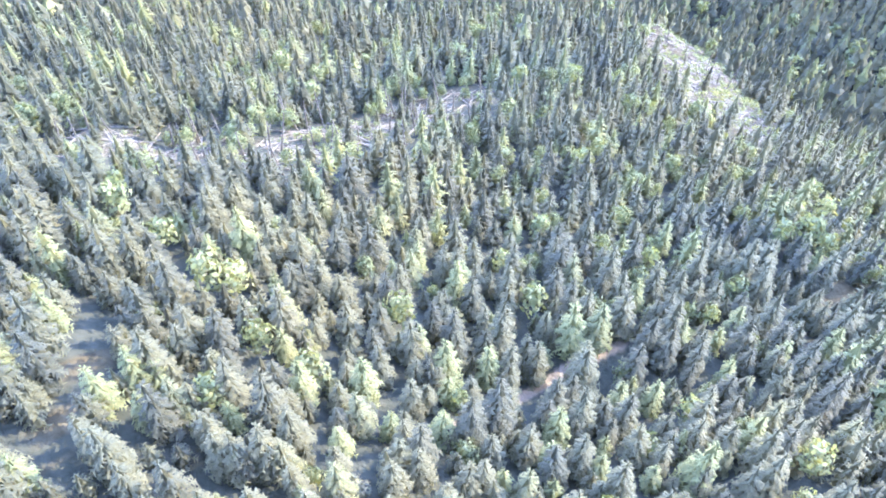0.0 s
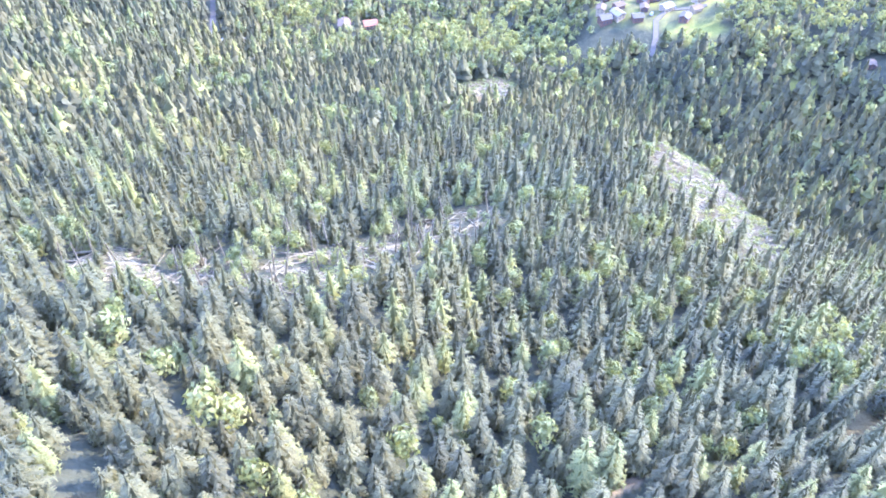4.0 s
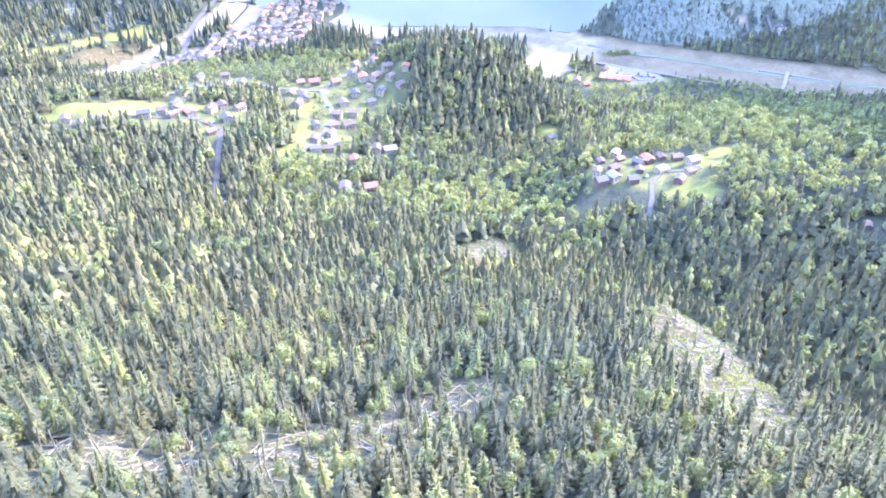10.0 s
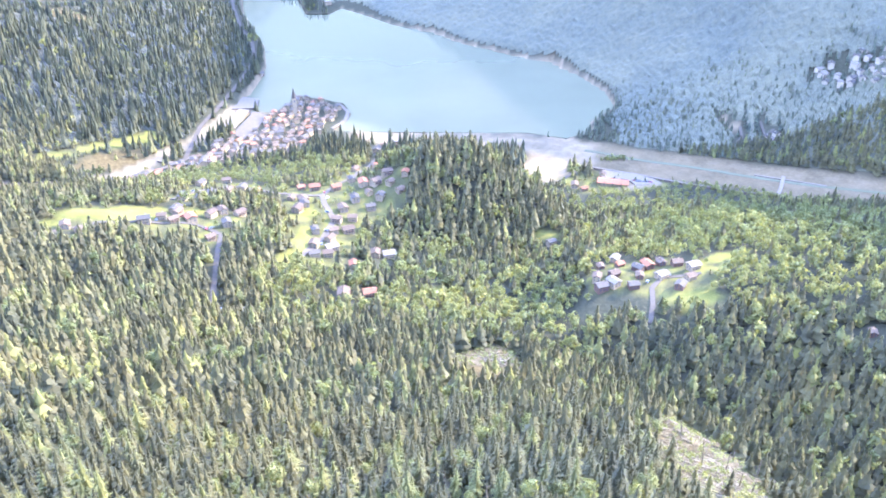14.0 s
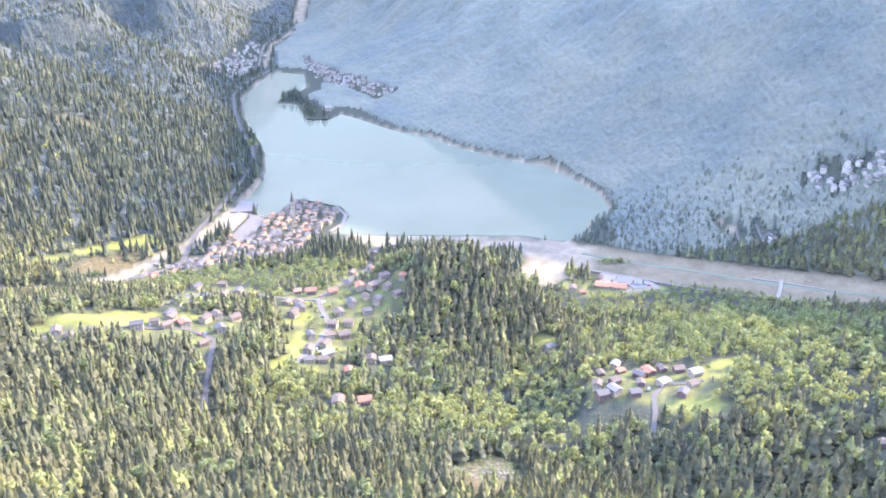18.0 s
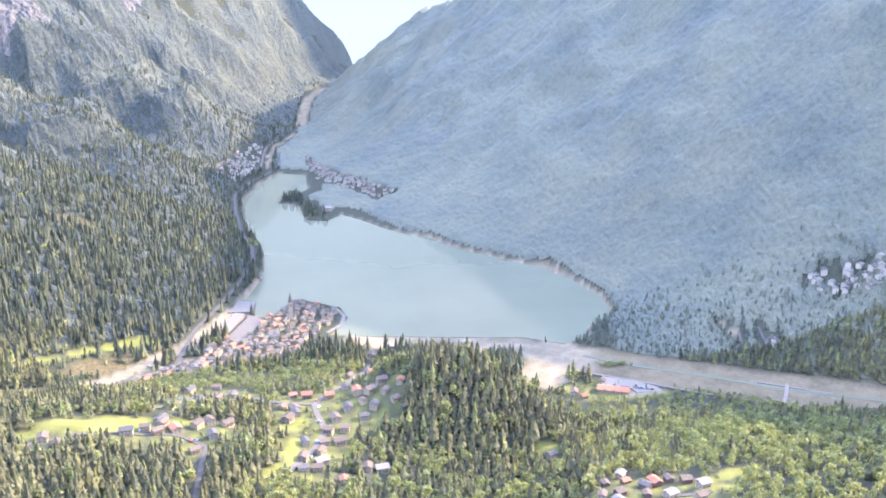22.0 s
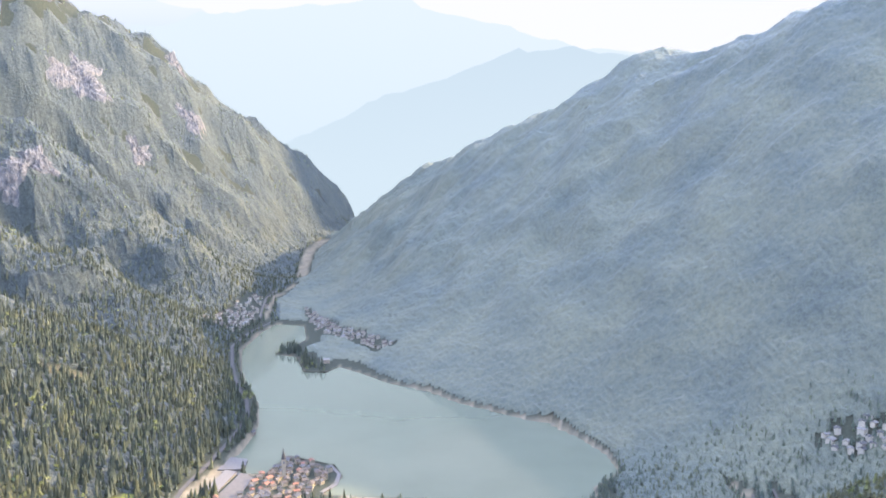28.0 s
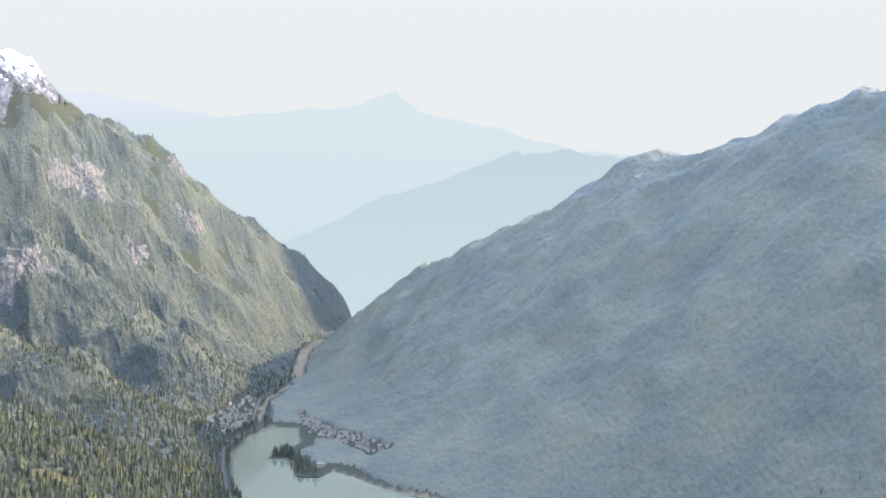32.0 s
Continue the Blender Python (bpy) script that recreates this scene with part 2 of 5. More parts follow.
LEFT_FLANK = [(-260, 0, 350), (-250, 200, 240), (-260, 350, 178), (-270, 480, 132), (-286, 591, 117)]
CUT_RIM = [(165, 40, 262), (140, 160, 212), (120, 258, 168), (103, 336, 144)]
GULLY = [(330, 40, 190), (250, 180, 132), (195, 300, 104), (150, 400, 82), (95, 470, 70), (60, 560, 52), (75, 650, 32), (100, 800, 8)]
OPPOSITE = [(480, 120, 260), (390, 300, 172), (300, 420, 130), (200, 530, 98), (107, 557, 91), (95, 640, 60)]
OPPOSITE_FAR = [(520, 520, 150), (350, 620, 92), (250, 700, 56), (150, 800, 22), (130, 890, 4)]
TERRACE = [(-400, 610, 120), (-286, 640, 108), (-170, 640, 88), (-95, 700, 66), (-95, 816, 46), (-75, 920, 20), (-80, 1000, 5)]
TERRACE_EDGE = [(-420, 740, 62), (-330, 790, 50), (-230, 800, 48), (-180, 900, 20), (-190, 1000, 6), (-180, 1120, 4)]
HILL = [(-55, 798, 72), (-20, 788, 90), (10, 784, 95), (40, 775, 88), (68, 768, 66), (98, 752, 44), (118, 765, 26)]
HILL_FOOT = [(-50, 690, 50), (10, 690, 44), (80, 690, 30), (110, 850, 5), (40, 900, 6), (-40, 930, 8)]
STREAM = [(-560, 700, 50), (-430, 802, 28), (-358, 898, 16), (-321, 936, 10), (-292, 1040, 4), (-296, 1141, 1.5)]
PLAIN = [(125, 903, 3), (163, 955, 2), (247, 900, 6), (343, 850, 10), (430, 810, 16), (640, 700, 34), (900, 550, 60)]
BEACH = [(-105, 1040, 2), (9, 1020, 2), (67, 1010, 1.5), (140, 980, 1.5)]
EAST_FOOT = [(-420, 920, 34), (-520, 1010, 62), (-400, 1140, 34), (-330, 1230, 16), (-325, 1340, 14), (-385, 1500, 12), (-460, 1700, 14),
             (-480, 1900, 14), (-520, 2080, 20)]
EAST_SLOPE = [(-1300, 700, 480), (-900, 1000, 300), (-680, 1300, 128)]
EAST_RIB = [(-1350, 2050, 420), (-1010, 2000, 254), (-814, 1980, 199), (-699, 1920, 131), (-587, 1850, 71)]
EAST_RIB_LOW = [(-900, 1500, 215), (-680, 1520, 122), (-503, 1470, 83), (-464, 1400, 48)]
EAST_GULLY = [(-1250, 2230, 225), (-950, 2190, 100), (-760, 2150, 45), (-600, 2080, 25)]
EAST_GULLY_LOW = [(-1050, 1780, 105), (-780, 1720, 32), (-560, 1640, 20)]
EAST_SPUR = [(-1900, 2350, 950), (-1500, 2450, 720), (-1250, 2500, 545), (-1125, 2480, 474), (-971, 2430, 335), (-830, 2380, 247), (-679, 2330, 180),
             (-551, 2250, 80)]
EAST_RIDGE = [(-2500, 3000, 1350), (-1900, 3250, 1200), (-1640, 3300, 1180), (-1560, 3330, 1120), (-1440, 3400, 960), (-1330, 3500, 925),
              (-1194, 3600, 880), (-1100, 3640, 770), (-916, 3700, 600), (-744, 3800, 480), (-562, 3900, 335), (-430, 4050, 200)]
EAST_COMBE = [(-1900, 2750, 720), (-1550, 2800, 420), (-1250, 2820, 240), (-950, 2800, 120), (-700, 2750, 50), (-540, 2680, 25)]
EAST_BACK = [(-2600, 1500, 900), (-2200, 300, 800), (-1300, -300, 650), (-600, -500, 560)]
EAST_BEHIND = [(-2600, 3600, 1000), (-1900, 3800, 850), (-1500, 3950, 640), (-1200, 4050, 480), (-950, 4150, 330), (-700, 4280, 220), (-480, 4450, 150), (-900, 4700, 250)]
VALLEY = [(-430, 2180, 4), (-465, 2600, 9), (-468, 2900, 12), (-505, 3250, 47), (-420, 3700, 95), (-380, 4000, 118)]
WEST_FOOT = [(480, 880, 18), (330, 985, 5), (235, 1085, 8), (262, 1180, 10), (240, 1290, 14), (140, 1400, 10), (60, 1475, 12), (-60, 1610, 12),
             (-150, 1740, 8), (-250, 1900, 6), (-290, 2130, 6), (-330, 2600, 20)]
# Points before (846, 1800) lie out of view, heights set to shape the cast shade.
WEST_RIDGE = [(1480, 150, 960), (1400, 500, 930), (1350, 690, 875), (1340, 850, 775), (1350, 960, 760), (1290, 1060, 720), (1250, 1200, 620), (1160, 1330, 560),
              (1076, 1408, 555), (1011, 1470, 570), (950, 1560, 635), (885, 1690, 722), (846, 1800, 744), (759, 1950, 712), (640, 2180, 652), (575, 2270, 650), (555, 2310, 690), (470, 2400, 640),
              (392, 2500, 575), (200, 2700, 496), (-87, 3100, 340), (-220, 3300, 273), (-300, 3700, 165)]
WEST_SPURS = [(640, 1350, 390), (430, 1750, 360), (180, 1950, 250), (-60, 2300, 190)]
WEST_BACK = [(2300, 600, 600), (1500, 2200, 420), (900, 3000, 300), (300, 3600, 180)]
LINES = [SPUR, SPUR_FLANK, LEFT_FLANK, CUT_RIM, GULLY, OPPOSITE, OPPOSITE_FAR, TERRACE, TERRACE_EDGE, HILL, HILL_FOOT, STREAM, PLAIN, BEACH,
         EAST_FOOT, EAST_SLOPE, EAST_RIB, EAST_RIB_LOW, EAST_GULLY, EAST_GULLY_LOW, EAST_SPUR, EAST_RIDGE, EAST_COMBE, EAST_BACK, EAST_BEHIND, VALLEY, WEST_FOOT, WEST_RIDGE, WEST_SPURS, WEST_BACK]
SHORE = [(-149, 1065), (-105, 1062), (0, 1058), (100, 1056), (149, 1036), (185, 1064), (186, 1093), (229, 1145), (225, 1213), (206, 1269),
         (165, 1353), (108, 1384), (69, 1425), (32, 1449), (-28, 1532), (-101, 1579), (-161, 1654), (-205, 1699), (-226, 1650), (-268, 1655),
         (-304, 1780), (-352, 1798), (-332, 1889), (-308, 1935), (-339, 2095), (-412, 2116), (-429, 1997), (-429, 1824), (-393, 1678),
         (-347, 1533), (-309, 1444), (-284, 1335), (-285, 1227), (-295, 1169), (-265, 1136), (-234, 1135), (-215, 1203), (-146, 1168), (-130, 1125)]


def along(line, step):
    """Points every step metres along a line."""
    pts = []
    for a, b in zip(line[:-1], line[1:]):
        a, b = np.array(a, float), np.array(b, float)
        n = max(1, int(np.linalg.norm((b - a)[:2]) / step))
        pts += [a + (b - a) * i / n for i in range(n)]
    return pts + [np.array(line[-1], float)]


KNOTS = np.array([p for line in LINES for p in along(line, 90)])


def spline():
    d = np.linalg.norm(KNOTS[:, None, :2] - KNOTS[None, :, :2], axis=2)
    n = len(KNOTS)
    a = np.zeros((n + 3, n + 3))
    a[:n, :n] = -d + np.eye(n) * 4.0
    q = np.c_[np.ones(n), KNOTS[:, :2] / 1000]
    a[:n, n:], a[n:, :n] = q, q.T
    return np.linalg.solve(a, np.r_[KNOTS[:, 2], 0, 0, 0])




def waves(x, y, size, seed):
    """Smooth noise, about -1 to 1, with hills about size metres apart."""
    r = np.random.RandomState(seed)
    z = np.zeros_like(x)
    for i in range(7):
        a, s, p = r.uniform(0, 2 * math.pi), size * r.uniform(0.6, 1.5), r.uniform(0, 6.28)
        z += np.sin((x * math.cos(a) + y * math.sin(a)) * 6.28 / s + p + 1.3 * np.sin((x * math.sin(a) - y * math.cos(a)) * 5.1 / s + p * 2))
    return z / 4


def shore_distance(x, y):
    """Metres to the lake's shore, minus inside the lake."""
    best = np.full(x.shape, 1e9)
    inside = np.zeros(x.shape, bool)
    for (ax, ay), (bx, by) in zip(SHORE, SHORE[1:] + SHORE[:1]):
        dx, dy = bx - ax, by - ay
        t = np.clip(((x - ax) * dx + (y - ay) * dy) / (dx * dx + dy * dy), 0, 1)
        best = np.minimum(best, np.hypot(x - ax - t * dx, y - ay - t * dy))
        if ay != by:
            inside ^= ((ay > y) != (by > y)) & (x < dx * (y - ay) / dy + ax)
    return np.where(inside, -best, best)


def relief(x, y, z):
    """Hollows, ribs and gullies on the slopes of that height."""
    up = np.clip((z - 12) / 120, 0, 1)
    r = np.hypot(x, y)
    dz = waves(x, y, 60, 3) * 2.0 + waves(x, y, 190, 4) * np.clip(r / 500 - 1.2, 0, 3) * 4 + waves(x, y, 480, 5) * np.clip(r / 900 - 1.2, 0, 2) * 9
    dz = dz + np.clip(r / 800 - 1.5, 0, 1) * ((1 - np.abs(waves(x, y, 330, 6))) * 20 - 10)
    east = np.clip((-x - 560) / 300, 0, 1)
    return up * (dz + east * (17 - 34 * np.abs(np.sin(y * 0.0165 + 0.9 * waves(x, y, 420, 8)))))


RIDGE_KNOTS = slice(*np.cumsum([len(along(line, 90)) for line in LINES])[[LINES.index(EAST_RIDGE) - 1, LINES.index(EAST_RIDGE)]])
KNOTS[RIDGE_KNOTS, 2] -= relief(*KNOTS[RIDGE_KNOTS].T)
WEIGHTS = spline()


def height(x, y):
    x, y = np.asarray(x, float), np.asarray(y, float)
    z = np.empty(x.size)
    fx, fy = x.ravel(), y.ravel()
    for i in range(0, x.size, 20000):
        sx, sy = fx[i:i + 20000], fy[i:i + 20000]
        d = np.hypot(sx[:, None] - KNOTS[None, :, 0], sy[:, None] - KNOTS[None, :, 1])
        z[i:i + 20000] = -d @ WEIGHTS[:-3] + WEIGHTS[-3] + WEIGHTS[-2] * sx / 1000 + WEIGHTS[-1] * sy / 1000
    z = z.reshape(x.shape)
    z = z + relief(x, y, z)
    s = shore_distance(x, y)
    z = np.where(s < 0, np.maximum(-8.0, s * 0.25 - 0.1), np.maximum(z, np.minimum(0.2 + s * 0.06, 4.0)))
    return z

# ---- helpers for meshes ----
def mesh_from(name, verts, faces, material, parent=None, label="", smooth=False):
    """Links one mesh object made of arrays of corners and of faces that all have as many corners."""
    me = bpy.data.meshes.new(name)
    v, f = np.asarray(verts, np.float32), np.asarray(faces, np.int32)
    me.vertices.add(len(v))
    me.vertices.foreach_set("co", v.ravel())
    me.loops.add(f.size)
    me.loops.foreach_set("vertex_index", f.ravel())
    me.polygons.add(len(f))
    me.polygons.foreach_set("loop_start", np.arange(0, f.size, f.shape[1], dtype=np.int32))
    me.polygons.foreach_set("use_smooth", np.full(len(f), smooth))
    me.update(calc_edges=True)
    me.materials.append(material)
    ob = new(name, me)
    if parent is not None:
        ob.parent = parent
    if label:
        tagged(ob, label)
    return ob


def part(name, bm, material, parent, label=""):
    """Links a bmesh as one mesh object under a thing or a part."""
    me = bpy.data.meshes.new(name)
    bm.to_mesh(me)
    bm.free()
    me.materials.append(material)
    ob = new(name, me)
    ob.parent = parent
    if label:
        tagged(ob, label)
    return ob


def grid_faces(rows, cols, wrap=False):
    i, j = np.meshgrid(np.arange(rows - 1), np.arange(cols if wrap else cols - 1), indexing="ij")
    k = (j + 1) % cols
    return np.stack([i * cols + j, i * cols + k, (i + 1) * cols + k, (i + 1) * cols + j], -1).reshape(-1, 4)


# ---- land cover: clearings in the woods (x, y, half length, half width, turn in degrees) ----
MEADOWS = [(42, 209, 9, 4, 0), (38, 232, 6, 3, 0)]
SOIL = [(118, 262, 30, 9, -70), (104, 318, 28, 8, -72)]
GRAVEL = []


def near_line(x, y, line, half):
    """1 on a band of that half width along a line, falling to 0 at its edge."""
    best = np.full(x.shape, 1e9)
    for a, b in zip(line[:-1], line[1:]):
        dx, dy = b[0] - a[0], b[1] - a[1]
        t = np.clip(((x - a[0]) * dx + (y - a[1]) * dy) / (dx * dx + dy * dy + 1e-9), 0, 1)
        best = np.minimum(best, np.hypot(x - a[0] - t * dx, y - a[1] - t * dy))
    return np.clip((half * 1.15 - best) / (half * 0.3), 0, 1)


def in_patches(x, y, patches):
    m = np.zeros(x.shape)
    for cx, cy, a, b, turn in patches:
        c, s = math.cos(radians(turn)), math.sin(radians(turn))
        u, v = ((x - cx) * c + (y - cy) * s) / a, ((y - cy) * c - (x - cx) * s) / b
        r = np.hypot(u, v) + 0.16 * waves(x, y, max(8.0, min(a, b) * 1.3), 11)
        m = np.maximum(m, np.clip((1.1 - r) / 0.2, 0, 1))
    return m
MEADOWS += [(-262, 628, 46, 13, 25), (-222, 660, 30, 7, 8), (-305, 586, 22, 8, 30), (-205, 742, 36, 9, -5), (-136, 738, 12, 8, 0), (-122, 702, 7, 16, 0),
            (-118, 640, 8, 22, 8), (-127, 600, 8, 18, -20), (-13, 588, 18, 11, 0), (-20, 556, 15, 9, 0), (-22, 620, 10, 5, 0), (88, 708, 13, 6, 0),
            (212, 590, 32, 8, 28), (168, 522, 20, 10, -10), (190, 563, 20, 6, 10)]
MEADOWS += [(217, 450, 13, 6, 0), (-394, 966, 42, 9, 48), (-358, 1004, 26, 9, 48), (-445, 898, 30, 8, 40), (-345, 1062, 20, 8, 60),
            (58, 103, 5, 3, 0), (0, 154, 5, 3, 0), (21, 156, 4, 3, 0), (128, 905, 14, 8, 0)]
SOIL += [(-382, 922, 42, 20, 55), (122, 352, 32, 12, 86), (110, 285, 75, 25, 86), (106, 236, 24, 12, -60), (152, 290, 45, 12, -70), (24, 422, 22, 42, -12), (-3, 483, 6, 3, 0), (100, 118, 9, 6, 20), (-368, 943, 28, 13, 65), (-348, 1057, 18, 6, 45), (-560, 1308, 36, 15, 20),
         (170, 288, 20, 9, -60), (-38, 205, 7, 4, 0), (45, 420, 8, 4, 0)]
ROCK = [(-1315, 3200, 110, 62, 35), (-975, 3400, 60, 45, 0), (-1100, 3160, 45, 40, 0), (-1085, 3570, 45, 30, 0), (-1115, 2392, 72, 34, 25),
        (-1150, 2335, 46, 30, 25), (-1600, 3330, 120, 60, 0), (-1720, 3150, 160, 90, 0)]
GRAVEL += [(208, 885, 26, 10, -5),
           (-150, 506, 9, 6, 0), (350, 1030, 5, 22, 20), (60, 1020, 120, 34, -6), (140, 985, 46, 46, 0), (112, 935, 26, 30, 0)]
TRACKS = [([(2, 72), (10, 79), (17.5, 85), (27, 93), (33, 95.6), (40, 99)], 1.3), ([(-58.5, 52), (-60.5, 66), (-60.5, 76), (-66, 88)], 1.6)]
WINDTHROW = [(-90, 156), (-62, 158), (-42, 156), (-34, 170), (-22, 184), (-8, 200), (10, 214)]
RIVERBEDS = [([(-640, 760), (-450, 829), (-403, 850), (-378, 863), (-360, 893), (-343, 934), (-333, 971), (-314, 1011), (-299, 1087), (-290, 1146)], 10),
             ([(150, 985), (225, 948), (310, 920), (400, 870), (520, 800), (900, 560)], 40), ([(-100, 1045), (20, 1030), (120, 1000)], 28),
             ([(-470, 2850), (-492, 3050), (-505, 3250), (-470, 3420)], 18), ([(-440, 2140), (-470, 2400), (-466, 2700)], 4)]
ROADS = [([(-148, 500), (-160, 515), (-166, 540), (-175, 592), (-179, 620), (-200, 632), (-240, 620), (-265, 602), (-283, 580), (-300, 540), (-330, 500)], 3.8),
         ([(-116, 608), (-104, 655), (-100, 690), (-112, 722), (-117, 743), (-105, 795), (-88, 872), (-82, 960), (-110, 1020)], 5),
         ([(-330, 690), (-280, 690), (-241, 700), (-237, 751), (-217, 796), (-191, 781), (-157, 750), (-117, 743)], 4.5),
         ([(136, 505), (141, 522), (144, 541), (155, 556), (182, 556)], 3.5), ([(-480, 740), (-425, 785), (-370, 840), (-330, 915), (-300, 970)], 6),
         ([(-309, 950), (-318, 1060), (-312, 1141), (-303, 1230), (-302, 1340), (-327, 1444), (-366, 1540), (-412, 1690), (-447, 1830), (-447, 2000), (-425, 2130)], 5.5),
         ([(-455, 2130), (-478, 2330), (-484, 2500)], 5), ([(109, 896), (126, 903), (145, 925), (162, 956)], 3.5),
         ([(359, 1022), (356, 1000), (348, 995)], 3), ([(382, 1021), (381, 995), (393, 1001)], 3)]
VILLAGE = [(-210, 1200), (-152, 1160), (-142, 1110), (-165, 1045), (-175, 960), (-240, 945), (-300, 900), (-345, 835), (-400, 825), (-350, 895), (-300, 965),
           (-272, 1050), (-242, 1122)]
LOT = [(-274, 1042), (-262, 1126), (-240, 1108), (-250, 1026)]
FAR_TOWN = [(-570, 2010), (-525, 2180), (-495, 2330), (-450, 2230), (-450, 2140), (-475, 1960)]
FAR_SHORE = [(-330, 2130), (-375, 2330), (-310, 2180), (-240, 2010), (-160, 1870), (-100, 1775), (-135, 1765), (-215, 1890), (-290, 2010)]
WEST_HAMLET = [(440, 1060), (470, 1075), (530, 1045), (530, 1010), (480, 1015)]
WEST_FARM = [(358, 1022), (395, 1015), (402, 975), (380, 975)]
HOUSES_FIELD = [(-224, 656), (-189, 667), (-218, 629), (-270, 578), (-282, 583), (-237, 618), (-220, 648), (-207, 638), (-196, 657), (-178, 636), (-175, 668), (-184, 608), (-228, 632), (-245, 798), (-226, 822),
                (-199, 779), (-179, 750), (-232, 700), (-220, 709), (-216, 734), (-206, 757), (-395, 800), (-329, 786), (-340, 826)]
HOUSES_LANE = [(-132, 728), (-96, 794), (-76, 850), (-97, 689), (-141, 771), (-127, 765), (-143, 731), (-129, 717), (-132, 698), (-93, 781), (-106, 760), (-80, 760), (-77, 889), (-99, 862), (-94, 711),
               (-84, 696), (-85, 730), (-70, 718), (-62, 733), (-54, 752), (-44, 740), (-68, 757), (-73, 740), (-58, 770), (-40, 760)]
HOUSES_LOW = [(-112, 662), (-97, 668), (-86, 676), (-98, 650), (-109, 634), (-95, 636), (-106, 616), (-96, 621), (-49, 645), (-60, 641), (-75, 610), (-75, 545),
              (-57, 552), (92, 698), (-117, 1034), (-65, 1016), (-79, 1000), (-85, 977), (174, 913), (139, 885), (148, 875)]
HOUSES_HAMLET = [(115, 584), (129, 601), (129, 583), (107, 554), (120, 558), (109, 544), (118, 547), (140, 570), (148, 576), (138, 556), (131, 542), (159, 581),
                 (170, 577), (179, 566), (154, 556), (173, 550), (163, 538), (256, 452)]

YARDS = [[(-318, 565), (-262, 588), (-182, 598), (-160, 625), (-155, 682), (-235, 676), (-300, 630)], [(-255, 690), (-160, 725), (-150, 780), (-235, 832), (-255, 790)],
         [(-148, 690), (-122, 600), (-85, 604), (-72, 690), (-34, 728), (-36, 778), (-66, 792), (-66, 892), (-110, 892), (-115, 795), (-152, 782)],
         [(100, 538), (128, 532), (190, 530), (196, 570), (170, 590), (120, 600), (102, 575)], [(132, 868), (240, 862), (246, 895), (215, 916), (175, 932), (130, 905)]]
FIELDS = [[(-408, 955), (-392, 986), (-371, 1022), (-352, 1020), (-354, 988), (-375, 978), (-386, 950)], [(-470, 895), (-430, 924), (-408, 952), (-400, 940), (-428, 910)],
          [(-304, 588), (-287, 600), (-261, 652), (-243, 660), (-226, 640), (-240, 622), (-272, 606)]]


def inside(x, y, outline):
    c = np.zeros(np.shape(x), bool)
    for (ax, ay), (bx, by) in zip(outline, outline[1:] + outline[:1]):
        if ay != by:
            c ^= ((ay > y) != (by > y)) & (x < (bx - ax) * (y - ay) / (by - ay) + ax)
    return c


def built_up(x, y):
    m = inside(x, y, VILLAGE) | (np.hypot((x + 182) / 74, (y - 1120) / 100) < 1)
    for yard in YARDS:
        m |= inside(x, y, yard) & (waves(x, y, 17, 82) > 0.3)
    for hx, hy in HOUSES_FIELD + HOUSES_LANE + HOUSES_LOW + HOUSES_HAMLET:
        m |= np.hypot(x - hx, y - hy - 1) < 10
        m |= (np.abs(x - hx) < 6) & (y < hy) & (y > hy - 26)
    for town, least in ((FAR_TOWN, -0.4), (FAR_SHORE, 0.0), (WEST_HAMLET, 0.4), (WEST_FARM, 0.4)):
        m |= inside(x, y, town) & (waves(x, y, 30, 61) > least)
    for line, width in ROADS:
        m |= near_line(x, y, line, width * 0.5 + 2.5) > 0
    return m | inside(x, y, LOT) | (inside(x, y, [(-298, 1060), (-298, 1190), (-262, 1190), (-262, 1060)]))


def cover_at(x, y):
    """Meadow, gravel and bare soil, each 0 to 1."""
    z = height(x, y)
    meadow = in_patches(x, y, MEADOWS)
    for yard in YARDS:
        meadow = np.maximum(meadow, inside(x, y, yard) * np.clip(0.34 + 0.8 * waves(x, y, 17, 82), 0.2, 1))
    for field in FIELDS:
        meadow = np.maximum(meadow, inside(x, y, field) * 1.0)
    gravel = in_patches(x, y, GRAVEL)
    for k, (line, half) in enumerate(RIVERBEDS):
        gravel = np.maximum(gravel, near_line(x, y, line, half) * (0.5 if k == 1 else 1.0))
    s = shore_distance(x, y)
    gravel = np.maximum(gravel, np.clip((2.5 - s) / 2, 0, 1) * (s > -30))
    soil = np.maximum(in_patches(x, y, SOIL), near_line(x, y, *RIVERBEDS[1]))
    gravel = np.maximum(gravel, near_line(x, y, TRACKS[0][0], TRACKS[0][1]))
    for line, half in TRACKS[1:]:
        soil = np.maximum(soil, near_line(x, y, line, half))
    soil = np.maximum(soil, near_line(x, y, WINDTHROW, 9) * np.clip(0.3 + waves(x, y, 9, 71), 0, 0.8))
    rock = in_patches(x, y, ROCK)
    return meadow, gravel, soil, rock


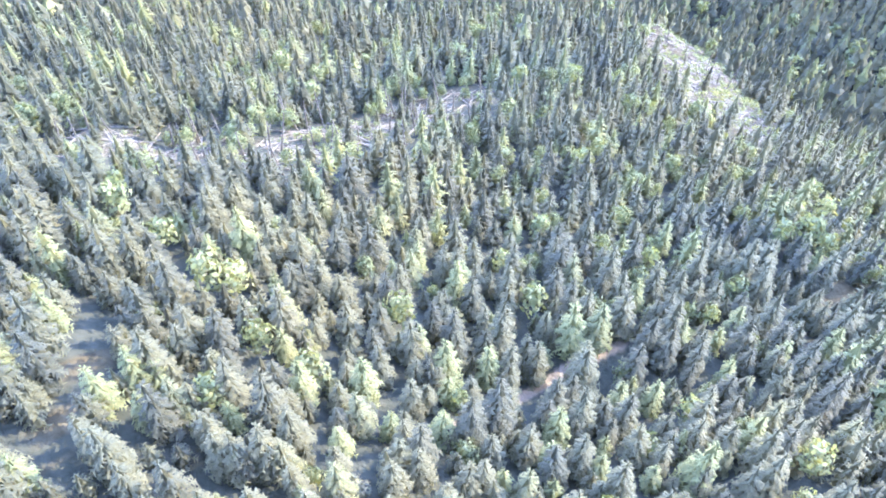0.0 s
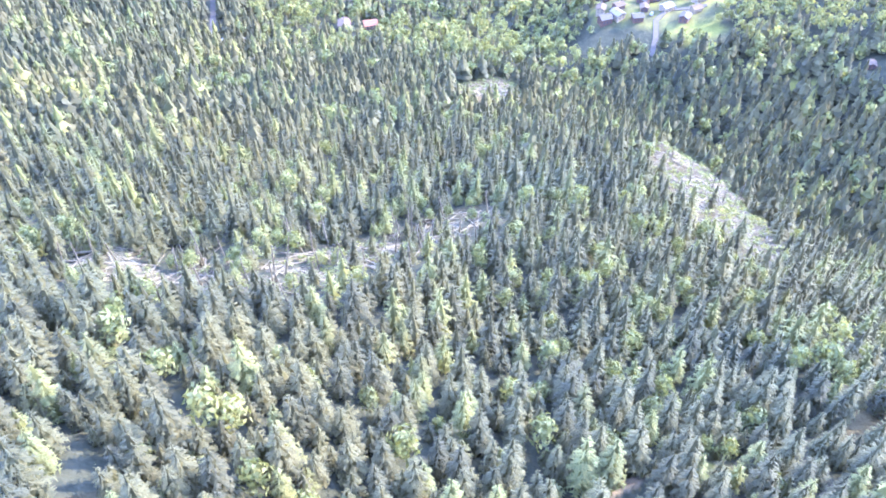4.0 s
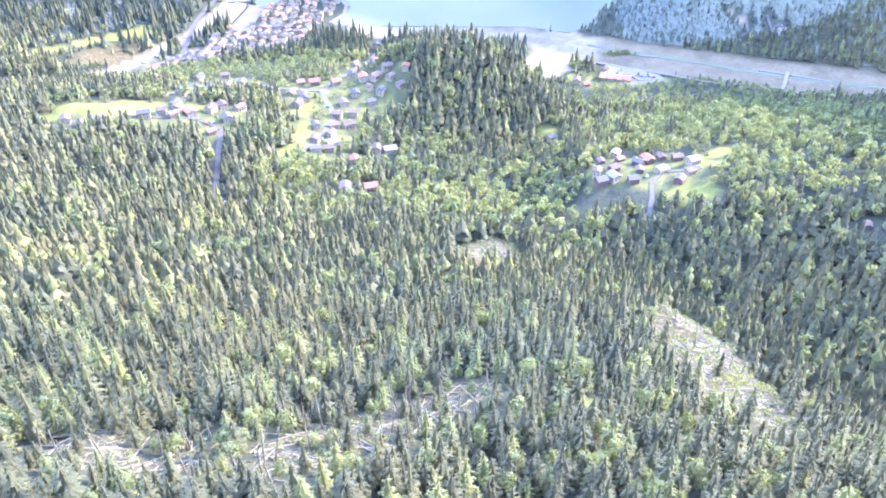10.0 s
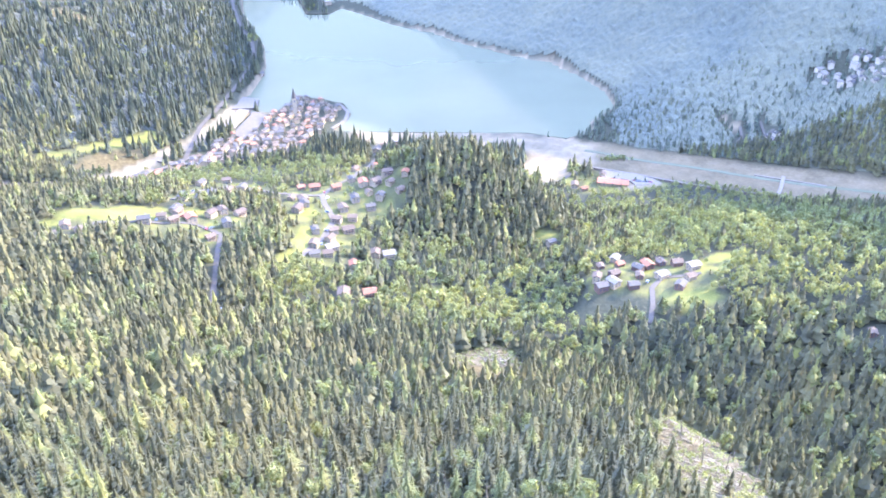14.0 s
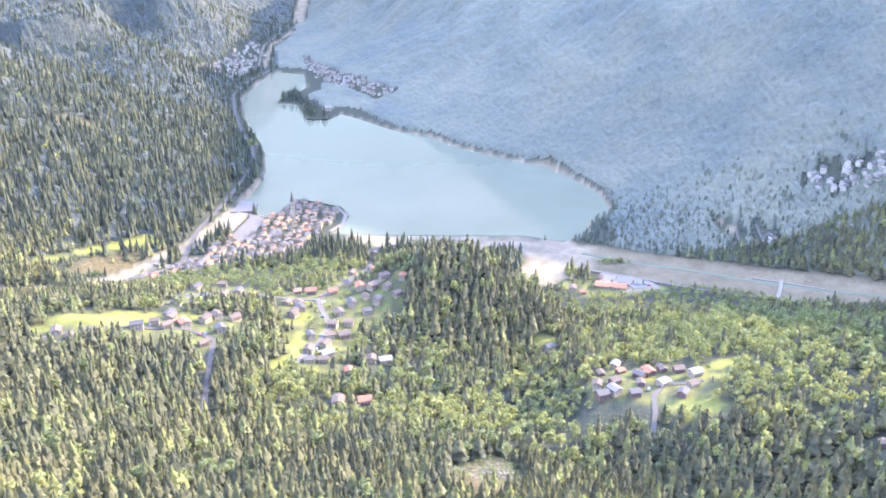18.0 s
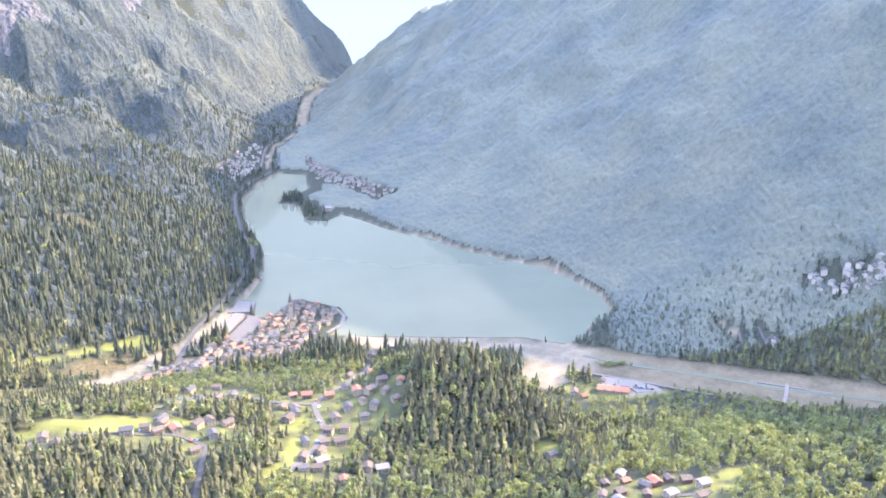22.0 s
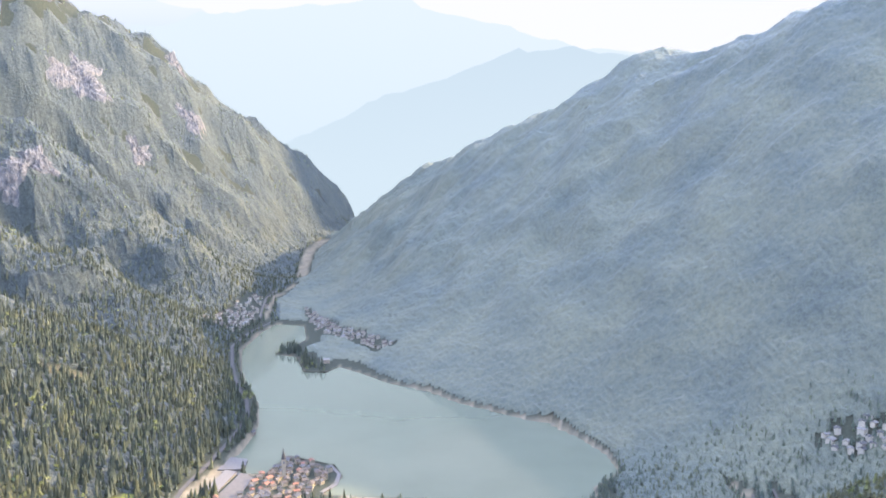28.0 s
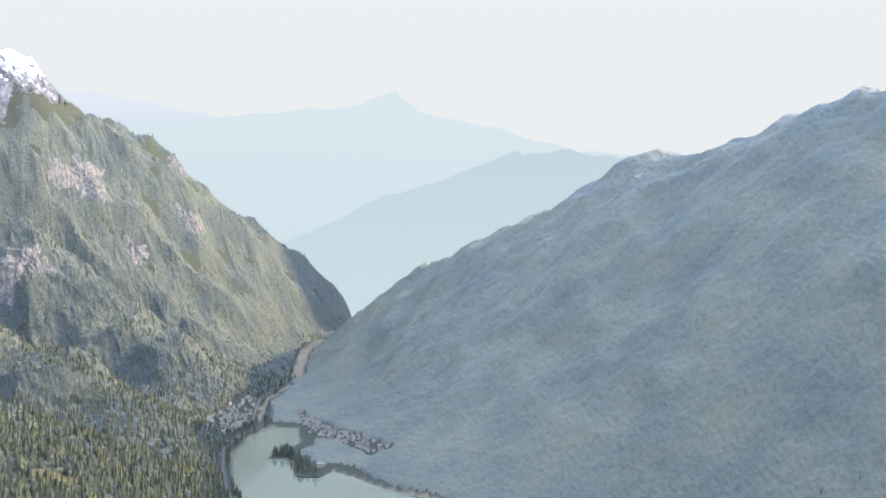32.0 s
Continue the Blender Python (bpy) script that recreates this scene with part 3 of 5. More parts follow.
def build_ground():
    rings = np.r_[0, np.geomspace(25, 4850, 370)]
    ang = np.radians(np.r_[np.linspace(-36, 36, 340), np.linspace(40, 320, 60)])
    r, a = np.meshgrid(rings, ang, indexing="ij")
    x, y = r * np.sin(a), r * np.cos(a)
    z = height(x, y)
    ob = mesh_from("ground", np.stack([x, y, z], -1).reshape(-1, 3), grid_faces(len(rings), len(ang), True), M_GROUND, smooth=True)
    tagged(ob, "steep wooded hillsides falling to a valley with meadows and gravel", "ground", kind="structure")
    m, g, s, k = cover_at(x.ravel(), y.ravel())
    col = ob.data.color_attributes.new("cover", "FLOAT_COLOR", "POINT")
    col.data.foreach_set("color", np.stack([m, g, s, k], -1).ravel())
    return ob


build_ground()


def build_lake():
    bm = bmesh.new()
    bm.faces.new([bm.verts.new((x, y, 0)) for x, y in SHORE])
    bmesh.ops.triangulate(bm, faces=bm.faces[:])
    if bm.faces[:][0].normal.z < 0:
        bmesh.ops.reverse_faces(bm, faces=bm.faces[:])
    grown = bmesh.ops.extrude_face_region(bm, geom=bm.faces[:])
    bmesh.ops.translate(bm, verts=[v for v in grown["geom"] if isinstance(v, bmesh.types.BMVert)], vec=(0, 0, -0.6))
    bmesh.ops.recalc_face_normals(bm, faces=bm.faces[:])
    me = bpy.data.meshes.new("water")
    bm.to_mesh(me)
    bm.free()
    me.materials.append(M_WATER)
    tagged(new("water", me), "still milky green mountain lake", "lake", kind="structure")


build_lake()

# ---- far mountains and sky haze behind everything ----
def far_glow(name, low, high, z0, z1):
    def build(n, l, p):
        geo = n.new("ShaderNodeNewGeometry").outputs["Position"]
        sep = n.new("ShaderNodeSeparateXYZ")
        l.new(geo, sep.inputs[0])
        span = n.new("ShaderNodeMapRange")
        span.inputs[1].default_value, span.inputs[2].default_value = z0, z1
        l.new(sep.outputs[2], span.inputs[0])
        # Distance haze is painted in as emission, graded from low to high.
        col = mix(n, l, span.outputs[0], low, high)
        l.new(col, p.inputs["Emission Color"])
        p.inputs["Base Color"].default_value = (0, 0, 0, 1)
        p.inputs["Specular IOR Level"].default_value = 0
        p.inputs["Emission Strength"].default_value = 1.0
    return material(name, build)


def far_range(name, tops, y, depth, mat, label):
    """A ridge far away: a crest line at that distance, with a slope down to the front and one to the back."""
    pts = along([(a, 0, b) for a, b in tops], 40)
    x = np.array([p[0] for p in pts])
    z = np.array([p[2] for p in pts]) + 14 * waves(x, x * 0.3, 260, 41) + 6 * waves(x, x * 0.5, 90, 42)
    rows = []
    for k in range(6):
        t = k / 5
        rows.append(np.stack([x, np.full_like(x, y - depth * t) + 25 * waves(x, x + 50.0 * k, 300, 43), z - (z + 60) * t], -1))
    rows.insert(0, np.stack([x, np.full_like(x, y + 60), np.full_like(x, -60.0)], -1))
    ob = mesh_from(name, np.concatenate(rows), grid_faces(len(rows), len(x)), mat, smooth=True)
    tagged(ob, label, "mountain range", kind="structure")


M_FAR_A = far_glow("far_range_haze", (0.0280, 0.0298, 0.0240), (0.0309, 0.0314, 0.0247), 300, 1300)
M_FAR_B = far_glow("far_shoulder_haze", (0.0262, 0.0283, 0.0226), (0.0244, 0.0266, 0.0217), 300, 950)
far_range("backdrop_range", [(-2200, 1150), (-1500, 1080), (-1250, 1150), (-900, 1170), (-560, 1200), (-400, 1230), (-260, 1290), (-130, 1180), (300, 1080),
                             (700, 980), (1100, 930), (2600, 900)], 4700, 500, M_FAR_A, "mountain range in the distance, pale blue with painted haze")
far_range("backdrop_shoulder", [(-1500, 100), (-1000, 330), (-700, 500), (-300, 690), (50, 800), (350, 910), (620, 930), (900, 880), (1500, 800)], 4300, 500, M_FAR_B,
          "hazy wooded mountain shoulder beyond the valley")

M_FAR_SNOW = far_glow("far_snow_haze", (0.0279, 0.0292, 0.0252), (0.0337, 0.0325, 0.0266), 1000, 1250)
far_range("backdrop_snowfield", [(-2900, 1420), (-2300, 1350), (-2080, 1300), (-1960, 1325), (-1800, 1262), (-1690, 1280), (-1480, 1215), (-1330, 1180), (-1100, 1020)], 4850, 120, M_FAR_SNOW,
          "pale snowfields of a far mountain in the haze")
M_FAR_SKY = far_glow("pale_sky_haze", (0.0358, 0.0332, 0.0251), (0.0365, 0.0336, 0.0253), 300, 1900)


def sky_backdrop():
    x = np.linspace(-3300, 3300, 41)
    rows = [np.stack([x, np.full_like(x, 4940), np.full_like(x, z)], -1) for z in (-300, 600, 1300, 2050)]
    ob = mesh_from("backdrop_sky", np.concatenate(rows), grid_faces(4, len(x)), M_FAR_SKY, smooth=True)
    tagged(ob, "pale hazy sky low over the far mountains", "sky", kind="structure")


sky_backdrop()

# ---- roads, dyke and bridge ----
def ribbon(name, line, width, thick, lift, material, label, category):
    """A strip with thickness laid along a line over the ground."""
    pts = np.array(along([(a, b, 0) for a, b in line], 6))[:, :2]
    d = np.gradient(pts, axis=0)
    d /= np.linalg.norm(d, axis=1)[:, None] + 1e-9
    side = np.stack([-d[:, 1], d[:, 0]], -1) * width / 2
    rows = []
    for s, up in ((-1, -thick), (-1, 0), (0, 0.06), (1, 0), (1, -thick)):
        p = pts + side * s
        rows.append(np.c_[p, np.maximum(height(p[:, 0], p[:, 1]), height(pts[:, 0], pts[:, 1])) + lift + up])
    ob = mesh_from(name, np.concatenate(rows), grid_faces(5, len(pts))[:, ::-1], material)
    return tagged(ob, label, category, kind="structure")


for line, width in ROADS:
    ribbon("road", line, width, 1.5, 0.5, M_ASPHALT, "pale asphalt road winding through the valley", "road")
ribbon("embankment", [(150, 942), (171, 932), (213, 913), (256, 885), (308, 857), (349, 841), (430, 795), (620, 680)], 3.2, 5, 2.5, M_CONCRETE, "low concrete flood wall along the riverbed", "embankment")
ribbon("weir", [(346, 842), (360, 870), (374, 902)], 4, 4, 1.6, M_CONCRETE, "pale concrete weir across the gravel riverbed", "weir")
ribbon("weir", [(345, 912), (374, 895), (410, 872)], 2.5, 3, 1.0, M_CONCRETE, "low concrete sill on the gravel riverbed", "weir")
ribbon("stream", [(165, 990), (215, 962), (262, 945), (310, 925), (390, 880), (450, 850), (520, 805), (700, 700)], 6, 0.6, 0.3, M_WATER, "shallow braided stream on the gravel riverbed", "stream")
ribbon("bridge", [(-336, 942), (-300, 934)], 6, 1.2, 2.2, M_CONCRETE, "concrete road bridge over the stream", "bridge")
ribbon("jetty", [(-288, 1136), (-252, 1124)], 8, 2, 1.0, M_CONCRETE, "concrete quay between the stream and the lake", "jetty")
ribbon("promenade", [(-150, 1068), (-136, 1100), (-136, 1132), (-152, 1164)], 5, 2, 0.8, M_CONCRETE, "pale lakeside promenade round the village", "promenade")


def slab(name, outline, low, top, mat, label, category):
    """A paved platform with upright sides."""
    bm = bmesh.new()
    face = bm.faces.new([bm.verts.new((x, y, low)) for x, y in outline])
    grown = bmesh.ops.extrude_face_region(bm, geom=[face])
    bmesh.ops.translate(bm, verts=[v for v in grown["geom"] if isinstance(v, bmesh.types.BMVert)], vec=(0, 0, top - low))
    bmesh.ops.recalc_face_normals(bm, faces=bm.faces[:])
    me = bpy.data.meshes.new(name)
    bm.to_mesh(me)
    bm.free()
    me.materials.append(mat)
    tagged(new(name, me), label, category, kind="structure")


slab("parking_lot", [(176, 926), (172, 904), (200, 899), (206, 884), (236, 888), (228, 905)], 3.5, 6.8, M_CONCRETE, "pale paved yard behind the flood wall", "paved yard")
slab("quay", [(-296, 1140), (-290, 1188), (-266, 1181), (-262, 1144)], -6, 3.2, M_CONCRETE, "pale concrete platform at the outlet of the lake", "quay")
slab("quay", [(-292, 1070), (-284, 1135), (-268, 1130), (-275, 1064)], 0, 5.2, M_CONCRETE, "pale paved yard beside the stream", "quay")
slab("parking_lot", LOT, 0, 5.0, M_ASPHALT, "grey asphalt parking ground beside the village", "parking ground")


# ---- houses ----
def box_mesh(name, x0, x1, y0, y1, z0, z1, material, parent, label=""):
    bm = bmesh.new()
    bmesh.ops.create_cube(bm, size=1)
    bmesh.ops.transform(bm, matrix=Matrix.LocRotScale(((x0 + x1) / 2, (y0 + y1) / 2, (z0 + z1) / 2), None, (x1 - x0, y1 - y0, z1 - z0)), verts=bm.verts)
    return part(name, bm, material, parent, label)


def house(label, length, depth, eaves, pitch, wall_mat, roof_mat, detail, timber=False):
    """A gabled house, its ridge along x, on a base that reaches into the slope."""
    ob = tagged(new("house"), label, "house", "houses of the valley")
    a, b, top = length / 2, depth / 2, eaves + depth / 2 * pitch
    bm = bmesh.new()
    low = [bm.verts.new((x, y, -4)) for x, y in ((-a, -b), (a, -b), (a, b), (-a, b))]
    high = [bm.verts.new((x, y, eaves)) for x, y in ((-a, -b), (a, -b), (a, b), (-a, b))]
    ridge = [bm.verts.new((-a, 0, top)), bm.verts.new((a, 0, top))]
    bm.faces.new((low[0], low[1], high[1], high[0]))
    bm.faces.new((low[2], low[3], high[3], high[2]))
    bm.faces.new((low[1], low[2], high[2], ridge[1], high[1]))
    bm.faces.new((low[3], low[0], high[0], ridge[0], high[3]))
    part("wall", bm, wall_mat, ob)
    over, thick = 0.9, 0.35
    bm = bmesh.new()
    for s in (-1, 1):
        e = b + over
        corners = [(-a - over, s * e, eaves - over * pitch), (a + over, s * e, eaves - over * pitch), (a + over, 0, top), (-a - over, 0, top)]
        under = [bm.verts.new((x, y, z + 0.05)) for x, y, z in corners]
        upper = [bm.verts.new((x, y, z + 0.05 + thick)) for x, y, z in corners]
        for q in ([upper[0], upper[1], upper[2], upper[3]], [under[3], under[2], under[1], under[0]], [under[0], under[1], upper[1], upper[0]],
                  [under[1], under[2], upper[2], upper[1]], [under[3], under[0], upper[0], upper[3]]):
            bm.faces.new(q if s < 0 else q[::-1])
    part("roof", bm, roof_mat, ob)
    if detail == "plain":
        box_mesh("chimney", a * 0.3, a * 0.3 + 0.9, b * 0.2, b * 0.2 + 0.9, eaves + 0.5, top + 1.1, wall_mat, ob)
        for k in (-0.55, 0.0, 0.55):
            for z in (1.3, 4.6):
                box_mesh("window", a * k - 0.65, a * k + 0.65, -b - 0.06, -b + 0.06, z, z + 1.5, M_GLASS, ob)
    elif detail:
        box_mesh("door", a * 0.28 - 0.5, a * 0.28 + 0.5, -b - 0.07, -b + 0.05, 0, 2.1, M_TIMBER, ob)
        box_mesh("chimney", a * 0.3, a * 0.3 + 0.8, b * 0.2, b * 0.2 + 0.8, eaves + 0.5, top + 1.1, M_PLASTER, ob)
        if timber:
            box_mesh("gable_cladding", a, a + 0.12, -b * 0.7, b * 0.7, eaves * 0.62, eaves * 1.02, M_TIMBER, ob)
            box_mesh("balcony", a * -0.8, a * 0.8, -b - 1.2, -b, eaves * 0.52, eaves * 0.52 + 1.0, M_TIMBER, ob)
        for s in (-1, 1):
            for floor in range(2):
                for k in (-0.55, 0.0, 0.55):
                    z = 1.2 + floor * 2.9
                    box_mesh("window", a * k - 0.6, a * k + 0.6, s * b - 0.06, s * b + 0.06, z, z + 1.4, M_GLASS, ob)
            for k in (-0.45, 0.45):
                box_mesh("window", s * a - 0.06, s * a + 0.06, b * k - 0.6, b * k + 0.6, 1.2, 2.6, M_GLASS, ob)
                box_mesh("window", s * a - 0.06, s * a + 0.06, b * k - 0.6, b * k + 0.6, 4.1, 5.5, M_GLASS, ob)
    return ob


def settle(kinds, places, rng, spread=(0.85, 1.15), lie=None):
    """Copies of house kinds on the ground at those places."""
    for x, y in places:
        k = kinds[rng.randint(len(kinds))]
        turn = (lie if lie is not None else rng.choice([20, 110, 65])) + rng.normal(0, 12)
        s = rng.uniform(*spread)
        z = float(height(np.array([x]), np.array([y]))[0])
        m = pose(x, y, z + 0.3, 0, 0, turn)
        if "placed" in k:
            ob = copy_thing(k["house"], m)
        else:
            ob = k["house"]
            ob.matrix_basis = m
            k["placed"] = True
        ob.scale = (s, s, s * rng.uniform(0.9, 1.1))


def kind(label, *args, **more):
    return {"house": house(label, *args, **more)}


rng_houses = np.random.RandomState(17)
CHALETS = [kind("white alpine house with a red tiled roof and timber balcony", 12, 10, 6.2, 0.42, M_PLASTER, M_TILE_RED, True, timber=True),
           kind("white plastered house with a grey slate roof", 13, 10, 6.4, 0.42, M_PLASTER, M_SLATE, True),
           kind("cream house with a brown tiled roof", 11, 9, 6.0, 0.45, M_CREAM, M_TILE_BROWN, True),
           kind("white house with a brown roof and timber gable", 12, 9.5, 6.2, 0.42, M_PLASTER, M_TILE_BROWN, True, timber=True)]
CHALETS += CHALETS[1:]
settle(CHALETS, HOUSES_FIELD, rng_houses, (0.6, 0.82))
settle(CHALETS, HOUSES_LANE, rng_houses, (0.58, 0.8))
settle(CHALETS + [kind("house with a pale sheet metal roof", 13, 10, 5.2, 0.3, M_PLASTER, M_SHEET, True)], HOUSES_LOW, rng_houses, (0.56, 0.8))
HAMLET = [kind("old timber farmhouse with a grey roof", 11, 9, 5.5, 0.45, M_TIMBER, M_SLATE, True), kind("white farmhouse with a pale roof", 11, 9, 5.5, 0.4, M_PLASTER, M_SHEET, True), kind("timber farmhouse with a rusty red tiled roof", 11, 9, 5.5, 0.42, M_TIMBER, M_TILE_RED, True),
          kind("brown timber barn with a brown tiled roof", 10, 8, 5.0, 0.45, M_TIMBER, M_TILE_BROWN, True),
          kind("cream farmhouse with a brown tiled roof", 11, 9, 5.5, 0.42, M_CREAM, M_TILE_BROWN, True)]
settle(HAMLET, HOUSES_HAMLET, rng_houses, (0.55, 0.78))
settle([kind("long shed with a grey metal roof", 14, 7, 3.2, 0.25, M_PLASTER, M_SHEET, True)], [(-143, 506)], rng_houses, lie=10)
settle([kind("long low building with a dark red roof beside the riverbed", 34, 13, 4.0, 0.3, M_CREAM, M_TILE_RED, True)], [(182, 890)], rng_houses, lie=-25)
settle([kind("large white hotel on the wooded lake spit", 18, 12, 8, 0.35, M_PLASTER, M_SHEET, True)], [(-236, 1722)], rng_houses, lie=20)


def town_places(outline, gap, seed, share=1.0):
    xs, ys = [p[0] for p in outline], [p[1] for p in outline]
    x, y, r = scatter_places(min(xs), max(xs), min(ys), max(ys), gap, seed)
    keep = inside(x, y, outline) & ~inside(x, y, LOT) & (shore_distance(x, y) > 8) & (r.uniform(size=x.size) < share)
    for line, width in ROADS:
        keep &= near_line(x, y, line, width * 0.5 + 4) < 0.1
    for line, half in RIVERBEDS:
        keep &= near_line(x, y, line, half + 2) < 0.1
    return list(zip(x[keep], y[keep]))


def scatter_places(x0, x1, y0, y1, step, seed):
    r = np.random.RandomState(seed)
    x, y = np.meshgrid(np.arange(x0, x1, step), np.arange(y0, y1, step))
    return x.ravel() + r.uniform(-0.3, 0.3, x.size) * step, y.ravel() + r.uniform(-0.3, 0.3, y.size) * step, r


TOWN = [kind("white village house with a brown tiled roof", 12, 10, 8, 0.4, M_PLASTER, M_TILE_BROWN, "plain"), kind("ochre village house with a grey roof", 13, 10, 8.5, 0.4, M_CREAM, M_SLATE, "plain"),
        kind("white village house with a grey slate roof", 11, 9, 7.5, 0.42, M_PLASTER, M_SLATE, "plain"), kind("cream village house with a brown tiled roof", 12, 9, 8, 0.42, M_CREAM, M_TILE_BROWN, "plain"),
        kind("tall white village house with a grey slate roof", 14, 10, 9, 0.35, M_PLASTER, M_SLATE, "plain"),
        kind("ochre village house with a brown tiled roof", 12, 9, 7.5, 0.45, M_CREAM, M_TILE_BROWN, "plain"),
        kind("cream village house with a red tiled roof", 11, 9, 7.5, 0.42, M_CREAM, M_TILE_RED, "plain")]
settle(TOWN, town_places(VILLAGE, 11.8, 3), rng_houses, (0.46, 0.76))


def far_town(places, label, seed):
    """Small gabled houses far off, joined: walls and roofs."""
    r = np.random.RandomState(seed)
    v, quads, slots = [], [], []
    for x, y in places:
        z = float(height(np.array([x]), np.array([y]))[0])
        a, b, h, turn = r.uniform(2.6, 5), r.uniform(2.4, 3.8), r.uniform(3.5, 6.5), r.choice([0.3, 1.9, 1.1]) + r.normal(0, 0.2)
        c, s = math.cos(turn), math.sin(turn)
        n = len(v)
        for px, py, pz in [(-a, -b, -4), (a, -b, -4), (a, b, -4), (-a, b, -4), (-a, -b, h), (a, -b, h), (a, b, h), (-a, b, h),
                           (-a - 0.8, -b - 0.8, h - 0.2), (a + 0.8, -b - 0.8, h - 0.2), (a + 0.8, b + 0.8, h - 0.2), (-a - 0.8, b + 0.8, h - 0.2),
                           (-a - 0.8, 0, h + b * 0.45), (a + 0.8, 0, h + b * 0.45)]:
            v.append((x + px * c - py * s, y + px * s + py * c, z + pz))
        wall, roof = r.randint(0, 2), r.choice([2, 2, 3])
        for q, m in (((0, 1, 5, 4), wall), ((1, 2, 6, 5), wall), ((2, 3, 7, 6), wall), ((3, 0, 4, 7), wall), ((8, 9, 13, 12), roof), ((10, 11, 12, 13), roof),
                     ((9, 10, 13, 13), wall), ((11, 8, 12, 12), wall), ((8, 11, 10, 9), wall)):
            quads.append([n + k for k in dict.fromkeys(q)])
            slots.append(m)
    me = bpy.data.meshes.new("distant_houses")
    me.from_pydata(v, [], quads)
    for m in (M_WHITE, M_WHITE, M_TILE_BROWN, M_SHEET):
        me.materials.append(m)
    me.polygons.foreach_set("material_index", slots)
    tagged(new("distant_houses", me), label, "houses", kind="stuff")


far_town(town_places(FAR_TOWN, 12, 4, 0.7), "pale little houses of the far town at the head of the lake", 71)
far_town(town_places(FAR_SHORE, 12.5, 5, 0.6), "pale little houses along the far wooded shore", 72)
WESTERN = [kind("small white house with a pale sheet metal roof", 12, 10, 7, 0.4, M_WHITE, M_SHEET, "plain"), kind("small white house with a grey slate roof", 11, 9, 7, 0.4, M_WHITE, M_SLATE, "plain")]
settle(WESTERN, town_places(WEST_HAMLET, 11, 6, 0.8), rng_houses, (0.6, 0.85))
settle(WESTERN, town_places(WEST_FARM, 12, 7, 0.6), rng_houses, (0.6, 0.85))


# ---- church tower in the village ----
def church_tower(x, y):
    z = float(height(np.array([x]), np.array([y]))[0])
    ob = tagged(new("church_tower"), "slim pale stone church tower with a pointed spire", "church tower")
    ob.matrix_basis = pose(x, y, z, 0, 0, 20)
    box_mesh("shaft", -2.4, 2.4, -2.4, 2.4, -2, 24, M_PLASTER, ob)
    bm = bmesh.new()
    bmesh.ops.create_cone(bm, segments=8, radius1=3.0, radius2=0.05, depth=14, matrix=Matrix.Translation((0, 0, 31)))
    part("spire", bm, M_SLATE, ob, "dark slate spire")
    for k in range(4):
        bm = bmesh.new()
        bmesh.ops.create_cube(bm, size=1, matrix=pose(0, 0, 0, 0, 0, 90 * k) @ Matrix.Translation((2.42, 0, 20)) @ Matrix.Diagonal((0.1, 1.4, 3, 1)))
        part("belfry_opening", bm, M_GLASS, ob)


church_tower(-205, 1118)


# ---- boathouse on the eastern shore ----
def boathouse(x, y, turn):
    ob = house("small pale boathouse with a grey roof on the lake shore", 10, 7, 4.5, 0.4, M_WHITE, M_SLATE, True)
    ob.name = "boathouse"
    tagged(ob, "small pale boathouse with a grey roof on the lake shore", "boathouse")
    ob.matrix_basis = pose(x, y, 1.2, 0, 0, turn)
    for k in (-4, 0, 4):
        bm = bmesh.new()
        bmesh.ops.create_cone(bm, cap_ends=True, segments=8, radius1=0.25, radius2=0.22, depth=8, matrix=Matrix.Translation((k, -4.3, -3)))
        part("pile", bm, M_TIMBER, ob)
    box_mesh("deck", -5.5, 5.5, -5.2, -3.6, 0.3, 0.6, M_TIMBER, ob)


boathouse(-284, 1290, 80)


# ---- parked cars ----
def car(label, paint):
    ob = tagged(new("car"), label, "car", "parked cars")
    bm = bmesh.new()
    bmesh.ops.create_cube(bm, size=1, matrix=Matrix.Translation((0, 0, 0.65)) @ Matrix.Diagonal((4.3, 1.75, 0.62, 1)))
    bmesh.ops.bevel(bm, geom=bm.edges[:], offset=0.14, segments=2, affect="EDGES")
    part("body", bm, paint, ob)
    bm = bmesh.new()
    bmesh.ops.create_cone(bm, cap_ends=True, segments=4, radius1=1.0, radius2=0.76, depth=0.6,
                          matrix=Matrix.Translation((-0.2, 0, 1.24)) @ Matrix.Diagonal((1.75, 1.1, 1, 1)) @ pose(0, 0, 0, 0, 0, 45))
    cabin = part("cabin", bm, M_GLASS, ob, "dark car windows")
    box_mesh("roof_panel", -1.05, 0.65, -0.56, 0.56, 1.54, 1.58, paint, cabin)
    for sx in (-1.35, 1.35):
        for sy in (-0.82, 0.82):
            bm = bmesh.new()
            bmesh.ops.create_cone(bm, cap_ends=True, segments=12, radius1=0.32, radius2=0.32, depth=0.2, matrix=Matrix.Translation((sx, sy, 0.32)) @ pose(0, 0, 0, 90, 0, 0))
            part("wheel", bm, M_TYRE, ob)
    return ob


